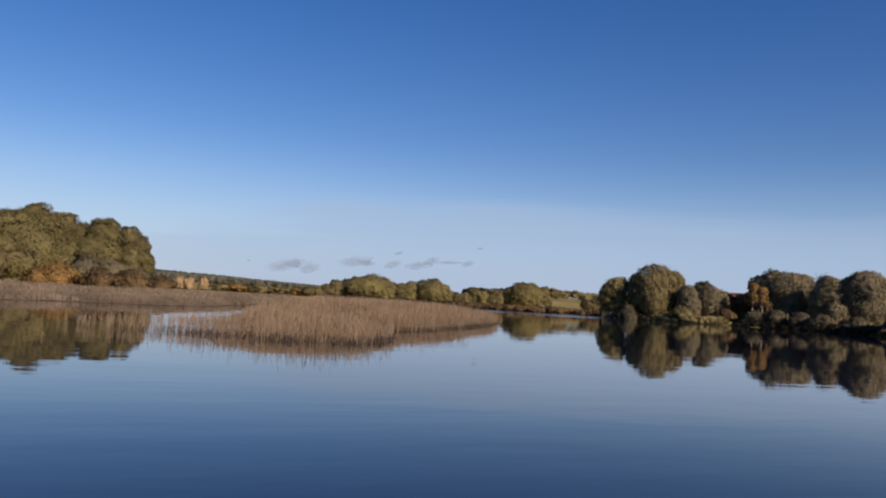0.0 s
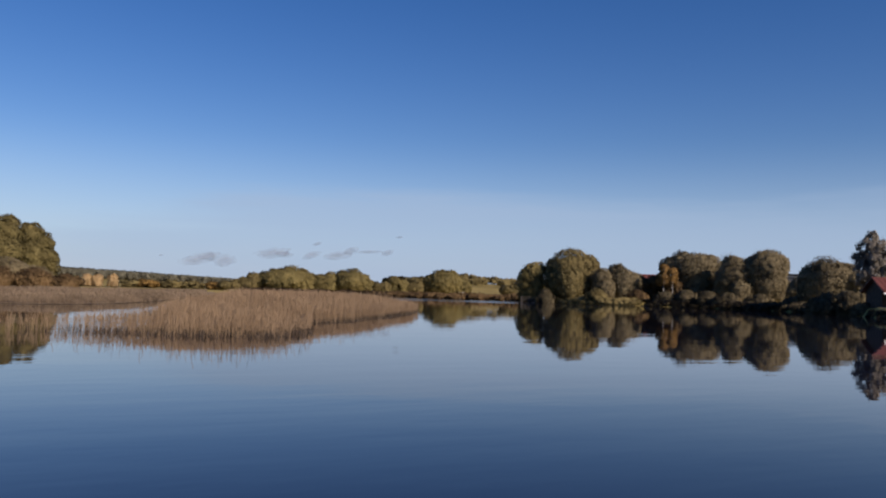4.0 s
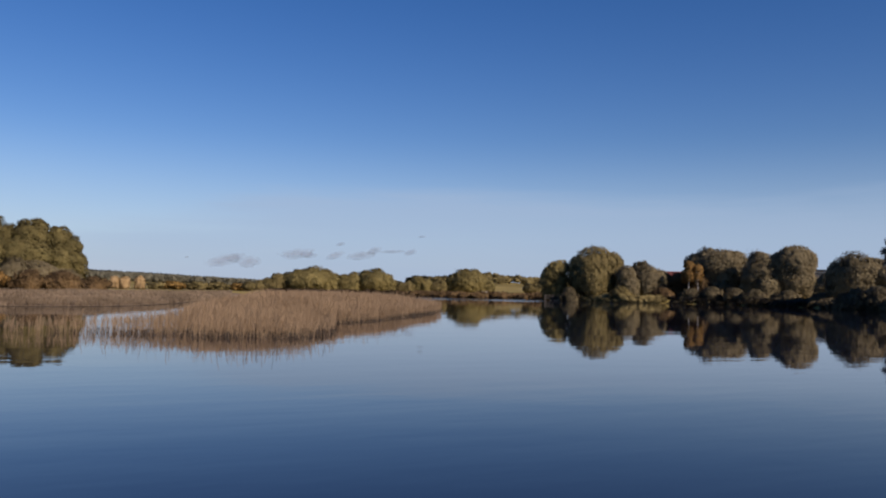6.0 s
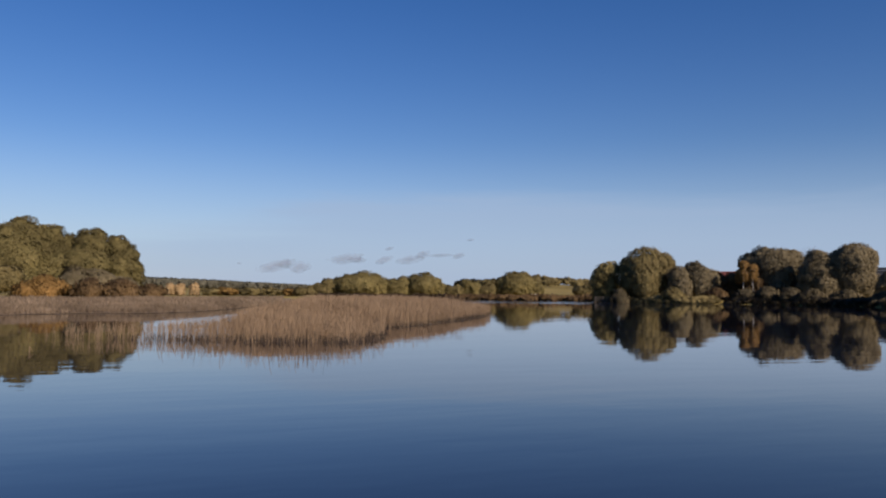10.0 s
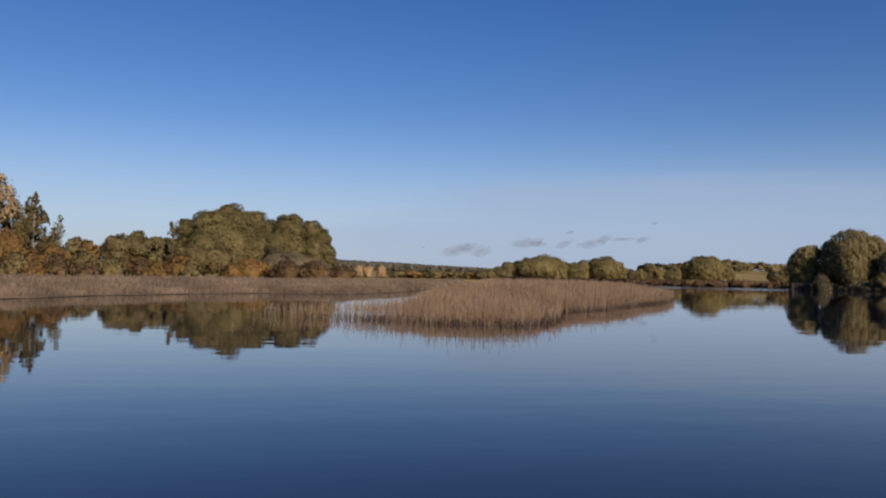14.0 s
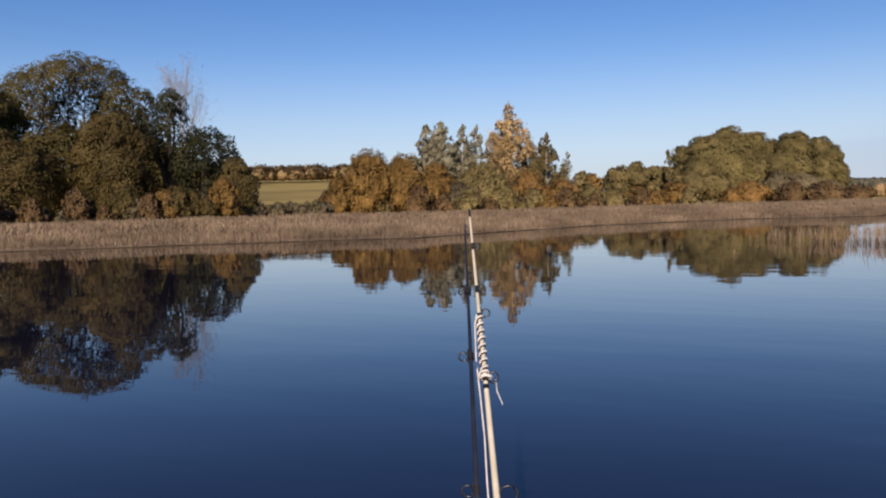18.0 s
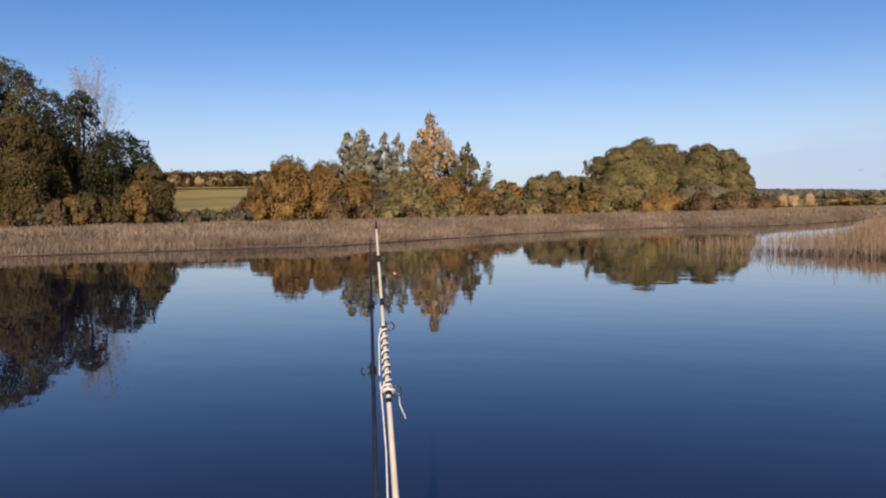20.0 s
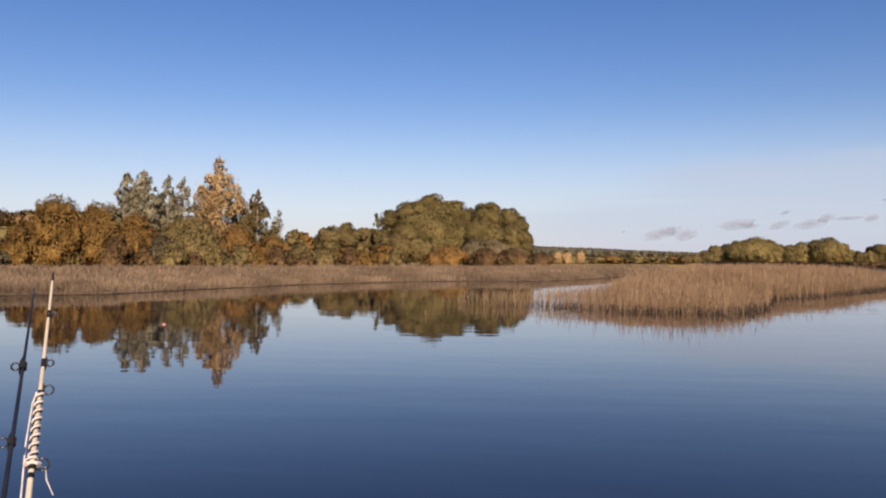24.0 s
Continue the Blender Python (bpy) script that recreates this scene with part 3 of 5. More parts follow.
bmw = bmesh.new()
bmesh.ops.create_circle(bmw, cap_ends=True, radius=420, segments=96)
water = part("water", bmw, WATER)
tagged(water, "calm dark blue lake water mirroring sky and trees", "water", kind="structure")


# ---------------------------------------------------------------- reeds
def inside(poly, x, y):
    c = np.zeros(len(x), bool)
    for (x0, y0), (x1, y1) in zip(poly, poly[1:] + poly[:1]):
        c ^= ((y0 > y) != (y1 > y)) & (x < (x1 - x0) * (y - y0) / (y1 - y0 + 1e-12) + x0)
    return c


def scatter(rng, poly, density):
    p = np.array(poly)
    lo, hi = p.min(0), p.max(0)
    n = int(np.prod(hi - lo) * density)
    xy = rng.uniform(lo, hi, (n, 2))
    return xy[inside(poly, xy[:, 0], xy[:, 1])]


def reeds(name, rng, xy, height, mat, label, width=0.012, leaves=3, plume=True, z0=None, lean=0.12, category="reeds", spread=0.28, rise=(-0.3, 0.95), low=0.3):
    """Dry reed stalks: a bent stem, hanging leaf blades and a feathery head, all in one mesh."""
    n = len(xy)
    h = height * rng.uniform(0.72, 1.12, n)
    base = np.zeros((n, 3))
    base[:, :2] = xy
    base[:, 2] = ground_array(xy[:, 0], xy[:, 1]) - 0.05 if z0 is None else z0
    h = h + np.where(base[:, 2] < 0, -base[:, 2], 0)
    tilt = rng.normal(0, lean, (n, 2)) + (0.012, 0.0)
    a = rng.uniform(0, np.pi, n)
    side = np.stack([np.cos(a), np.sin(a), 0 * a], 1)
    V, F, k = [], [], 0

    def strip(p, q, sp, sq):
        nonlocal k
        m = len(p)
        V.append(np.stack([p - sp, p + sp, q + sq, q - sq], 1).reshape(-1, 3))
        F.append(k + np.arange(m * 4).reshape(m, 4))
        k += m * 4

    mid = base + np.stack([tilt[:, 0] * h * 0.35, tilt[:, 1] * h * 0.35, h * 0.55], 1)
    top = base + np.stack([tilt[:, 0] * h, tilt[:, 1] * h, h * 0.97], 1)
    w = (width * rng.uniform(0.7, 1.3, n))[:, None]
    strip(base, mid, side * w, side * w * 0.9)
    strip(mid, top, side * w * 0.9, side * w * 0.6)
    for _ in range(leaves):
        t = rng.uniform(low, 0.95, n)[:, None]
        s = base + (top - base) * t
        b = rng.uniform(0, 2 * np.pi, n)
        out = np.stack([np.cos(b), np.sin(b), 0 * b], 1)
        length = (h * rng.uniform(0.16, 0.36, n))[:, None]
        e = s + out * length * spread + np.array([0, 0, 1.0]) * length * rng.uniform(*rise, n)[:, None]
        cr = np.cross(out, (0, 0, 1.0))
        strip(s, e, cr * w * 1.25 + (0, 0, 0.004), cr * w * 0.15)
    if plume:
        e = top + np.stack([tilt[:, 0] * 0.4 + 0.008, tilt[:, 1] * 0.3, np.full(n, 0.13)], 1)
        strip(top - (0, 0, 0.06), e, side * w * 1.1, side * w * 0.7)
    ob = part(name, (np.concatenate(V), np.concatenate(F)), mat)
    return tagged(ob, label, category, kind="stuff")


rng = np.random.default_rng(11)
ISLAND = [(-0.9, 22.4), (0.1, 21.7), (1.0, 21.2), (2.0, 20.3), (3.1, 19.5), (4.4, 19.0), (5.1, 18.8), (6.1, 20.2), (7.0, 23.0), (8.4, 27.6), (9.8, 28.6), (10.8, 30.0), (12.6, 32.9), (14.2, 34.9), (17.6, 40.2), (20.6, 45.6), (23.6, 51.8),
          (22.4, 54.5), (15.0, 50.0), (8.5, 41.0), (5.0, 33.0), (2.9, 28.0), (1.2, 25.2), (-0.4, 24.2)]
xy = scatter(rng, ISLAND, 330)


def edge_distance(xy, line):
    best = np.full(len(xy), 1e9)
    for p, q in zip(line, line[1:]):
        p, q = np.array(p), np.array(q)
        t = np.clip(((xy - p) @ (q - p)) / ((q - p) @ (q - p)), 0, 1)
        best = np.minimum(best, np.linalg.norm(xy - p - t[:, None] * (q - p), axis=1))
    return best


def lumpy(xy, k, seed):
    """Smooth random unevenness over the plan, about -0.5 to 0.5, with k lumps to the metre."""
    grid = np.random.default_rng(int(seed * 10)).uniform(-0.62, 0.62, (64, 64))
    p = xy * k
    i = np.floor(p).astype(int)
    f = p - i
    f = f * f * (3 - 2 * f)
    a, b = i % 64, (i + 1) % 64
    low = grid[a[:, 0], a[:, 1]] * (1 - f[:, 0]) + grid[b[:, 0], a[:, 1]] * f[:, 0]
    top = grid[a[:, 0], b[:, 1]] * (1 - f[:, 0]) + grid[b[:, 0], b[:, 1]] * f[:, 0]
    return low * (1 - f[:, 1]) + top * f[:, 1]


az = np.degrees(np.arctan2(-xy[:, 0], xy[:, 1]))
depth = edge_distance(xy, ISLAND[:17]) + 0.9 * lumpy(xy, 0.5, 5.0)
clumps = lumpy(xy, 1.3, 3.0) + 0.6 * lumpy(xy, 3.1, 8.0)
keep = rng.random(len(xy)) < np.interp(depth, [-0.3, 0.2, 0.8, 2.0, 9, 11], [0.03, 0.22, 0.5, 0.95, 0.9, 0.4]) * np.interp(az, [-9, -5, -2, 2.5], [1.0, 0.65, 0.36, 0.16]) * np.clip(0.75 + clumps, 0.12, 1.0)
xy, az, depth, clumps = xy[keep], az[keep], depth[keep], clumps[keep]
tall = np.interp(az, [-25.2, -24.3, -22.6, -18.7, -15, -11.8, -8.6, -4.5, -0.4, 2.6], [0.6, 0.82, 1.02, 1.08, 1.1, 1.06, 0.8, 0.45, 0.36, 0.3])
rear = np.clip((np.hypot(xy[:, 0], xy[:, 1]) - 28) / 4, 0, 1)
tall = np.minimum(tall, np.interp(depth, [0, 1.5, 3, 6, 9], [0.34, 0.44, 0.58, 0.84, 1.15]) * (1 + 0.6 * rear))
tall = tall + np.where((depth < 3.0) & (rng.random(len(xy)) < 0.09), rng.uniform(0.12, 0.34, len(xy)), 0.0)
reeds("island_reeds", rng, xy, (tall * 0.93 - 0.06) * np.clip(1.0 + 0.22 * clumps, 0.8, 1.2), REED,
      "dense bed of dry brown reeds standing in the lake", z0=-0.05, width=0.0036, leaves=4, lean=0.06, spread=0.16, rise=(0.1, 1.0), low=0.45)
# short stems whose dark colour gives the shade and wet at the reeds' foot
FOOTSHADE = material("reed_foot_shade", (0.03, 0.022, 0.014), (0.075, 0.054, 0.034), rough=0.55, scale=0.9, island=0.4, spec=0.3)
xy = scatter(rng, ISLAND, 120)
depth = edge_distance(xy, ISLAND[:17])
keep = (depth < 2.2) & (rng.random(len(xy)) < np.interp(np.degrees(np.arctan2(-xy[:, 0], xy[:, 1])), [-6, -2, 1], [0.9, 0.45, 0.15])) & (lumpy(xy, 1.3, 3.0) > -0.25)
xy = xy[keep]
reeds("shade_stubble", rng, xy, rng.uniform(0.05, 0.17, len(xy)), FOOTSHADE, "short dark stems for shade and wet stalks at the foot of the reeds", z0=-0.05, width=0.007, leaves=2, plume=False, lean=0.2, spread=0.5)
STRAY = [(-4.6, 25.2), (-1.0, 22.0), (2.0, 19.6), (4.4, 18.2), (5.2, 18.6), (3.0, 20.4), (0.5, 23.2), (-3.8, 26.4)]
ARM = [(-2.2, 23.6), (-0.9, 21.6), (0.2, 22.9), (0.9, 22.1), (1.8, 21.6), (1.4, 24.4), (0.1, 25.2), (-1.7, 25.0)]
xy = scatter(rng, ARM, 24)
reeds("outer_reeds", rng, xy, np.interp(np.degrees(np.arctan2(-xy[:, 0], xy[:, 1])), [-4, -1.5, 0, 1, 3, 5], [0.34, 0.33, 0.3, 0.3, 0.28, 0.2]), REED,
      "thin outer fringe of dry brown reeds in open water", z0=-0.05, width=0.0034, leaves=3, lean=0.07, spread=0.16, rise=(0.1, 1.0), low=0.35)
xy = scatter(rng, STRAY, 3.5)
reeds("stray_reeds", rng, xy, np.full(len(xy), 0.22), REED, "sparse pale reed stalks poking out of the water", z0=-0.05, width=0.0045, leaves=1, plume=False, lean=0.08)

front = [(a, float(np.interp(a, SHORE_AZ, SHORE_R))) for a in (78, 70, 60, 54, 49, 45, 41, 35, 29, 25, 19, 16, 11, 9.5, 7.3, 4, 0.5, -1.5, -3.5, -5, -6.4, -7.3, -8.4, -9.5)]


def band(near, far):
    return [tuple(spot(a, r + near)[:2]) for a, r in front] + [tuple(spot(a, r + far * (1 + 0.4 * (a < 4)))[:2]) for a, r in front[::-1]]


def mud_edge(name, line, label, high):
    """A low bank of wet dark mud, uneven, along the water."""
    r = np.random.default_rng(77)
    pts = []
    for p, q in zip(line, line[1:]):
        p, q = Vector((*p, 0)), Vector((*q, 0))
        n = max(1, int((q - p).length / 0.8))
        pts += [p.lerp(q, k / n) for k in range(n)]
    v, f = [], []
    for i, p in enumerate(pts):
        away = Vector((p.x, p.y, 0)).normalized()
        w, h = r.uniform(-0.1, 0.1), high * r.uniform(0.5, 1.3)
        for d, z in ((-0.05, -0.25), (0.06, h * 0.7), (0.25, h), (0.6, h * 0.8), (0.9, -0.2)):
            c = p + away * (d + w)
            v.append((c.x, c.y, z))
        if i:
            f += [((i - 1) * 5 + k, i * 5 + k, i * 5 + k + 1, (i - 1) * 5 + k + 1) for k in range(4)]
    return tagged(part(name, (v, f), MUD, smooth=True), label, "mud bank", kind="structure")


mud_edge("mud_bank", [tuple(spot(a, r - 0.2)[:2]) for a, r in front], "low edge of wet dark mud under the sedge", 0.03)
mud_edge("island_mud", [(ISLAND[i][0] * 1.012, ISLAND[i][1] * 1.012) for i in range(9, 17)], "low edge of dark mud under the reeds", 0.025)


def peat(name, poly, label):
    """A dark sheet, barely above the water, for the mud and shade between the stems."""
    r = np.random.default_rng(78)
    c = Vector((sum(p[0] for p in poly) / len(poly), sum(p[1] for p in poly) / len(poly), 0.0))
    line = []
    for p, q in zip(poly, poly[1:] + poly[:1]):
        p, q = Vector((*p, 0)), Vector((*q, 0))
        n = max(2, int((q - p).length / 0.5))
        line += [p.lerp(q, k / n) for k in range(n)]
    v, f = [(c.x, c.y, 0.04)], []
    for p in line:
        way = (c - p).normalized()
        for d, z in ((0.25, -0.2), (0.45, 0.02), (1.2, 0.05)):
            e = p + way * (d + r.uniform(-0.2, 0.25))
            v.append((e.x, e.y, z * r.uniform(0.6, 1.5)))
    m = len(line)
    for i in range(m):
        a, b = 1 + i * 3, 1 + (i + 1) % m * 3
        f += [(a, b, b + 1), (a, b + 1, a + 1), (a + 1, b + 1, b + 2), (a + 1, b + 2, a + 2), (a + 2, b + 2, 0)]
    return tagged(part(name, (v, f), MUD, smooth=True), label, "peat", kind="structure")


# dark sheet added inside the reed bed: mud, with the stems' shade in its colour
peat("island_dark_sheet", [(2.2, 22.6), (3.3, 21.7), (4.8, 20.8), (6.4, 23.2), (7.0, 25.5), (4.6, 28.0), (2.8, 25.4)], "dark sheet for mud and shade between the reed stems")
# the belt along the bank: thick at the water's edge, thinner and coarser behind
def sedge_height(xy):
    over = np.hypot(xy[:, 0], xy[:, 1]) - np.interp(np.degrees(np.arctan2(-xy[:, 0], xy[:, 1])), SHORE_AZ, SHORE_R)
    return np.interp(over, [-0.5, 0.5, 3, 10, 30], [0.12, 0.2, 0.35, 0.43, 0.36]) * (1 + 0.45 * lumpy(xy, 0.45, 2.0) + 0.35 * lumpy(xy, 1.6, 6.0))


xy = scatter(rng, band(0.1, 4.0), 70)
reeds("shore_sedge_edge", rng, xy, sedge_height(xy), SEDGE, "dense belt of dry pale brown sedge along the bank", width=0.010, leaves=3, plume=True, lean=0.15, spread=0.22, rise=(0.0, 1.0))
xy = scatter(rng, band(4.0, 30.0), 19)
reeds("shore_sedge", rng, xy, sedge_height(xy), SEDGE, "wide belt of dry pale brown sedge behind the water's edge", width=0.017, leaves=2, plume=True, lean=0.18, spread=0.22, rise=(0.0, 1.0))

# ---------------------------------------------------------------- trees of the bank with the oak-like willow
OLD = "old spreading willow with thinning olive-green autumn leaves behind the sedge belt"
crown_tree(51.5, 83, [(55.6, 0.5, 13.6, 2.3, 8.6), (54.4, 0, 14.9, 2.4, 9.0), (53.4, 1, 15.8, 2.5, 11.4), (52.0, -1, 16.3, 2.6, 12.2), (50.4, 0.5, 16.2, 2.6, 11.8), (49.1, 0, 14.7, 2.2, 9.4), (47.9, -0.5, 13.5, 1.9, 8.0), (51.2, 2.5, 14.5, 2.4, 10.4), (53.0, 2.5, 12.4, 2.0, 8.0), (49.8, 2.5, 12.2, 2.0, 8.0)],
           OLDLEAF, OLD, 1, size=0.15, cover=0.8, girth=0.3, core=0.0)
crown_tree(56.9, 82, [(56.4, 0, 12.6, 2.5, 7.0), (58.2, 0.5, 12.9, 2.6, 6.0), (55.2, 1.5, 11.0, 1.6, 8.6)], OLDLEAF, OLD, 13, size=0.15, cover=0.9, girth=0.26, core=0.0)
crown_tree(51.0, 91, [(54.6, 0, 9.6, 2.8, 0), (52.4, 0, 10.4, 3.0, 0), (50.0, 0, 11.0, 3.0, 0), (47.8, 0, 10.6, 2.8, 0)], OLDLEAF, OLD, 14, size=0.17, cover=0.9, core=0.0)
crown_tree(53.4, 78, [(53.8, 0, 8.6, 2.3, 1.0), (52.4, 1.0, 9.4, 2.2, 2.0), (51.2, 1.5, 9.0, 2.0, 1.5)], OLDLEAF, OLD, 17, size=0.16, cover=1.0, core=0.0)
dome_tree(59.0, 80, 13.2, 12.0, OLDLEAF, OLD, 2, base=0.3, n=12, size=0.17, cover=1.7)
dome_tree(64.5, 80, 14.0, 12.0, OLDLEAF, OLD, 3, base=0.3, n=12, size=0.17, cover=1.7)
dome_tree(61.8, 74, 9.5, 9.0, WILLOW_DARK, "rounded olive willow in front of taller trees", 15, base=0.05, n=12, size=0.18, cover=1.8)
dome_tree(46.0, 84, 8.0, 9.0, OLDLEAF, OLD, 16, base=0.05, n=12, size=0.2, cover=1.6)
crown_tree(49.4, 70, [(49.6, 0, 9.6, 2.4, 0), (48.2, 0.5, 8.4, 2.0, 0), (50.9, 0.5, 7.6, 1.9, 0), (49.3, -2.0, 6.4, 2.0, 0)], WILLOW_DARK, "rounded olive willow in front of taller trees", 4, size=0.15, cover=1.4, core=0.45)
crown_tree(55.4, 70, [(55.2, 0, 7.0, 2.3, 0), (56.9, 0.5, 8.2, 2.4, 0), (54.0, 0.5, 6.2, 1.8, 0)], WILLOW_DARK, "rounded olive willow in front of taller trees", 5, size=0.15, cover=1.4, core=0.4)
crown_tree(41.4, 66, [(41.6, 0, 5.6, 1.2, 0.8), (40.9, -0.4, 4.2, 0.9, 0.4), (42.3, 0.3, 4.4, 1.0, 0.5)], WILLOW_DARK, "young olive willow at the end of the alders", 18, size=0.14, cover=1.5, core=0.5)
dome_tree(43.8, 71, 8.7, 6.4, ALDER, "dark green alder with dense foliage", 6, base=0.15, n=12, size=0.16, cover=0.75, name="alder_tree", fill=0.1)
dome_tree(46.1, 74, 12.4, 6.4, ALDER, "tall dark green alder with gaps in its crown", 7, base=0.3, n=9, size=0.16, cover=0.75, name="alder_tree", fill=0.1)
bare_tree(45.1, 95, 19.3, 7.4, "tall bare tree with fine pale twigs", 8, leaves=POPLAR)
shrub(58.2, 60, 4.2, 5.5, BROWN, "brown autumn shrub beside the sedge", 9)
shrub(46.5, 60, 2.9, 3.0, GOLD, "small yellowish shrub at the foot of the alders", 10)
shrub(42.6, 61, 3.9, 3.4, GOLD, "golden-olive shrub beside the meadow gap", 11)
thicket = np.random.default_rng(19)
for i, a in enumerate(np.arange(43.4, 62.5, 0.95)):
    h = thicket.uniform(1.5, 3.4)
    shrub(a + thicket.uniform(-0.3, 0.3), thicket.uniform(58.5, 62.0), h, h * thicket.uniform(0.8, 1.25), (BROWN, WILLOW_DARK, BROWN, DARKBUSH)[thicket.integers(4)], "low brown withered thicket under the willows", 600 + i,
          group="thicket under the willows", size=0.13, n=6, twigs=14, cover=1.2)
hedge = np.random.default_rng(29)
for i, a in enumerate(np.arange(35.4, 40.6, 0.42)):
    shrub(a + hedge.uniform(-0.15, 0.15), 66 + hedge.uniform(-1.0, 1.0), hedge.uniform(1.6, 2.15), hedge.uniform(1.2, 2.2), DARKBUSH, "low dark leafless thicket at the edge of the meadow", 30 + i, name="hedge_shrub",
          group="dark hedge by the meadow", size=0.12, n=6, twigs=12, cover=1.3)

GB = "large golden-brown autumn bush behind the sedge belt"
shrub(32.4, 75, 6.6, 8.6, GOLD, GB, 40, n=14)
shrub(29.9, 74, 6.1, 6.5, GOLD, GB, 41, n=12)
shrub(27.6, 75, 5.4, 6.5, GOLD, GB, 42, n=12)
shrub(24.1, 75, 5.3, 7.5, OLIVE, "large olive bush beside golden ones", 43, n=12)
shrub(25.9, 73, 3.4, 4.0, DARKBUSH, "dark twiggy bush between golden ones", 44)
shrub(28.8, 72, 3.2, 4.0, BROWN, "brown twiggy bush between golden ones", 45)
shrub(20.9, 75, 4.4, 5.5, ORANGE, "orange autumn bush behind the sedge belt", 46, n=11)
shrub(18.4, 75, 3.5, 4.8, ORANGE, "orange autumn bush behind the sedge belt", 47)
shrub(22.5, 73, 3.0, 3.6, OLIVE, "low olive bush behind the sedge belt", 48)
shrub(16.4, 75, 2.8, 3.6, OLIVE, "low yellowish bush behind the sedge belt", 49)
shrub(34.6, 73, 4.0, 4.0, GOLD, "golden-brown bush at the edge of the meadow", 50)
pick = np.random.default_rng(500)
for i, a in enumerate(np.arange(9.5, 35.5, 0.75)):
    h = pick.uniform(1.9, 3.3)
    shrub(a + pick.uniform(-0.3, 0.3), pick.uniform(69, 79) if a > 16 else pick.uniform(82, 92), h, h * pick.uniform(1.0, 1.5), (OLIVE, BROWN, GOLD, OLIVE, BROWN)[pick.integers(5)],
          "low tangled shrub in the thicket behind the sedge", 520 + i, group="thicket behind the sedge", cover=1.3, n=6, twigs=12)
AS = "grey-green slender aspen with fluttering leaves"
column_tree(28.15, 90, 10.9, 4.2, ASPEN, AS, 60, name="aspen_tree", gaps=0.2, cover=1.9, size=0.13, rise=(0.6, 1.5), taper=0.9, many=11)
column_tree(27.0, 90.5, 11.3, 4.4, ASPEN, AS, 59, name="aspen_tree", gaps=0.2, cover=1.9, size=0.13, rise=(0.6, 1.5), taper=0.9, many=11)
column_tree(25.5, 91, 10.9, 3.6, ASPEN, "thin grey-green aspen with many gaps", 61, name="aspen_tree", gaps=0.6, cover=1.5, size=0.13, rise=(0.6, 1.5), taper=0.9, many=11)
column_tree(24.5, 91, 10.7, 3.6, ASPEN, "thin grey-green aspen with many gaps", 58, name="aspen_tree", gaps=0.6, cover=1.5, size=0.13, rise=(0.6, 1.5), taper=0.9, many=11)
column_tree(22.1, 90, 13.3, 6.2, BIRCHY, "tall pale golden birch above the bushes", 62, gaps=0.05, cover=2.0, taper=0.93, many=10, size=0.14)
column_tree(19.6, 90, 9.5, 4.4, OLIVE, "pointed olive young aspen", 63, name="aspen_tree", gaps=0.05, taper=0.95, cover=1.9, many=10, size=0.14)
column_tree(18.0, 90, 7.3, 2.2, ASPEN, "thin young aspen, nearly bare", 64, name="aspen_tree", gaps=1.2, cover=0.8)
column_tree(20.7, 93, 9.6, 2.2, ASPEN, "thin aspen, nearly bare, beside the birch", 65, name="aspen_tree", gaps=1.2, cover=0.7)
dome_tree(17.2, 150, 7.2, 5.0, OLIVE, "small dark tree in the distance", 66, name="distant_tree", size=0.5)
dome_tree(16.3, 150, 6.9, 4.0, GOLD, "small yellow tree in the distance", 67, name="distant_tree", size=0.5)

dome_tree(13.7, 100, 6.2, 6.6, OLIVE, "low olive willow with a ragged top", 70, base=0.05, size=0.17, n=14)
dome_tree(11.8, 102, 5.6, 6.4, OLIVE, "low olive willow with a ragged top", 71, base=0.05, size=0.17)
column_tree(11.0, 97, 7.4, 2.4, OLIVE, "thin young aspen beside the great willow", 72, name="aspen_tree", gaps=0.3, bark=BARK)
GW = "great rounded olive-green willow with a billowing crown"
crown_tree(7.4, 143, [(7.5, 0, 12.7, 6.6, 0), (10.1, 0, 10.7, 2.2, 0), (8.9, -0.5, 12.2, 2.6, 3), (7.15, 0, 13.4, 3.0, 4), (5.6, 0.5, 12.7, 2.6, 3), (4.7, 0, 10.9, 2.2, 0), (9.0, -3.2, 8.8, 3.2, 0), (7.0, -3.4, 9.8, 3.8, 0), (5.2, -2.8, 9.0, 3.4, 0), (10.9, -1.5, 7.2, 2.2, 0)],
           WILLOW, GW, 73, size=0.2)
crown_tree(3.2, 142, [(3.1, 0, 11.8, 3.2, 0), (3.9, -3.5, 8.4, 2.6, 0), (2.7, -3.0, 7.8, 2.4, 0)], WILLOW, "rounded olive-green willow close beside the great one", 75, size=0.2)
crown_tree(1.5, 143, [(1.6, 0, 10.9, 2.2, 0), (0.85, 0.5, 9.5, 1.9, 0), (0.4, -0.3, 6.6, 1.5, 0), (1.5, -3, 7.4, 2.3, 0)], WILLOW, "smaller olive-green willow at the end of the row", 76, size=0.2)
crown_tree(3.4, 128, [(4.1, 0, 4.9, 2.4, 0), (2.6, 0.5, 4.6, 2.6, 0), (1.0, 0, 3.6, 2.0, 0)], BANKLEAF, "low grey-green willow in front of the great willows", 77, size=0.18)
crown_tree(8.8, 122, [(9.6, 0, 5.4, 2.6, 0), (8.0, 0.6, 5.0, 2.4, 0)], OLIVE, "low olive willow in front of the great willows", 78, size=0.18)
shrub(5.9, 92, 3.1, 6.5, ORANGE, "low rust-orange shrub before the willow", 80)
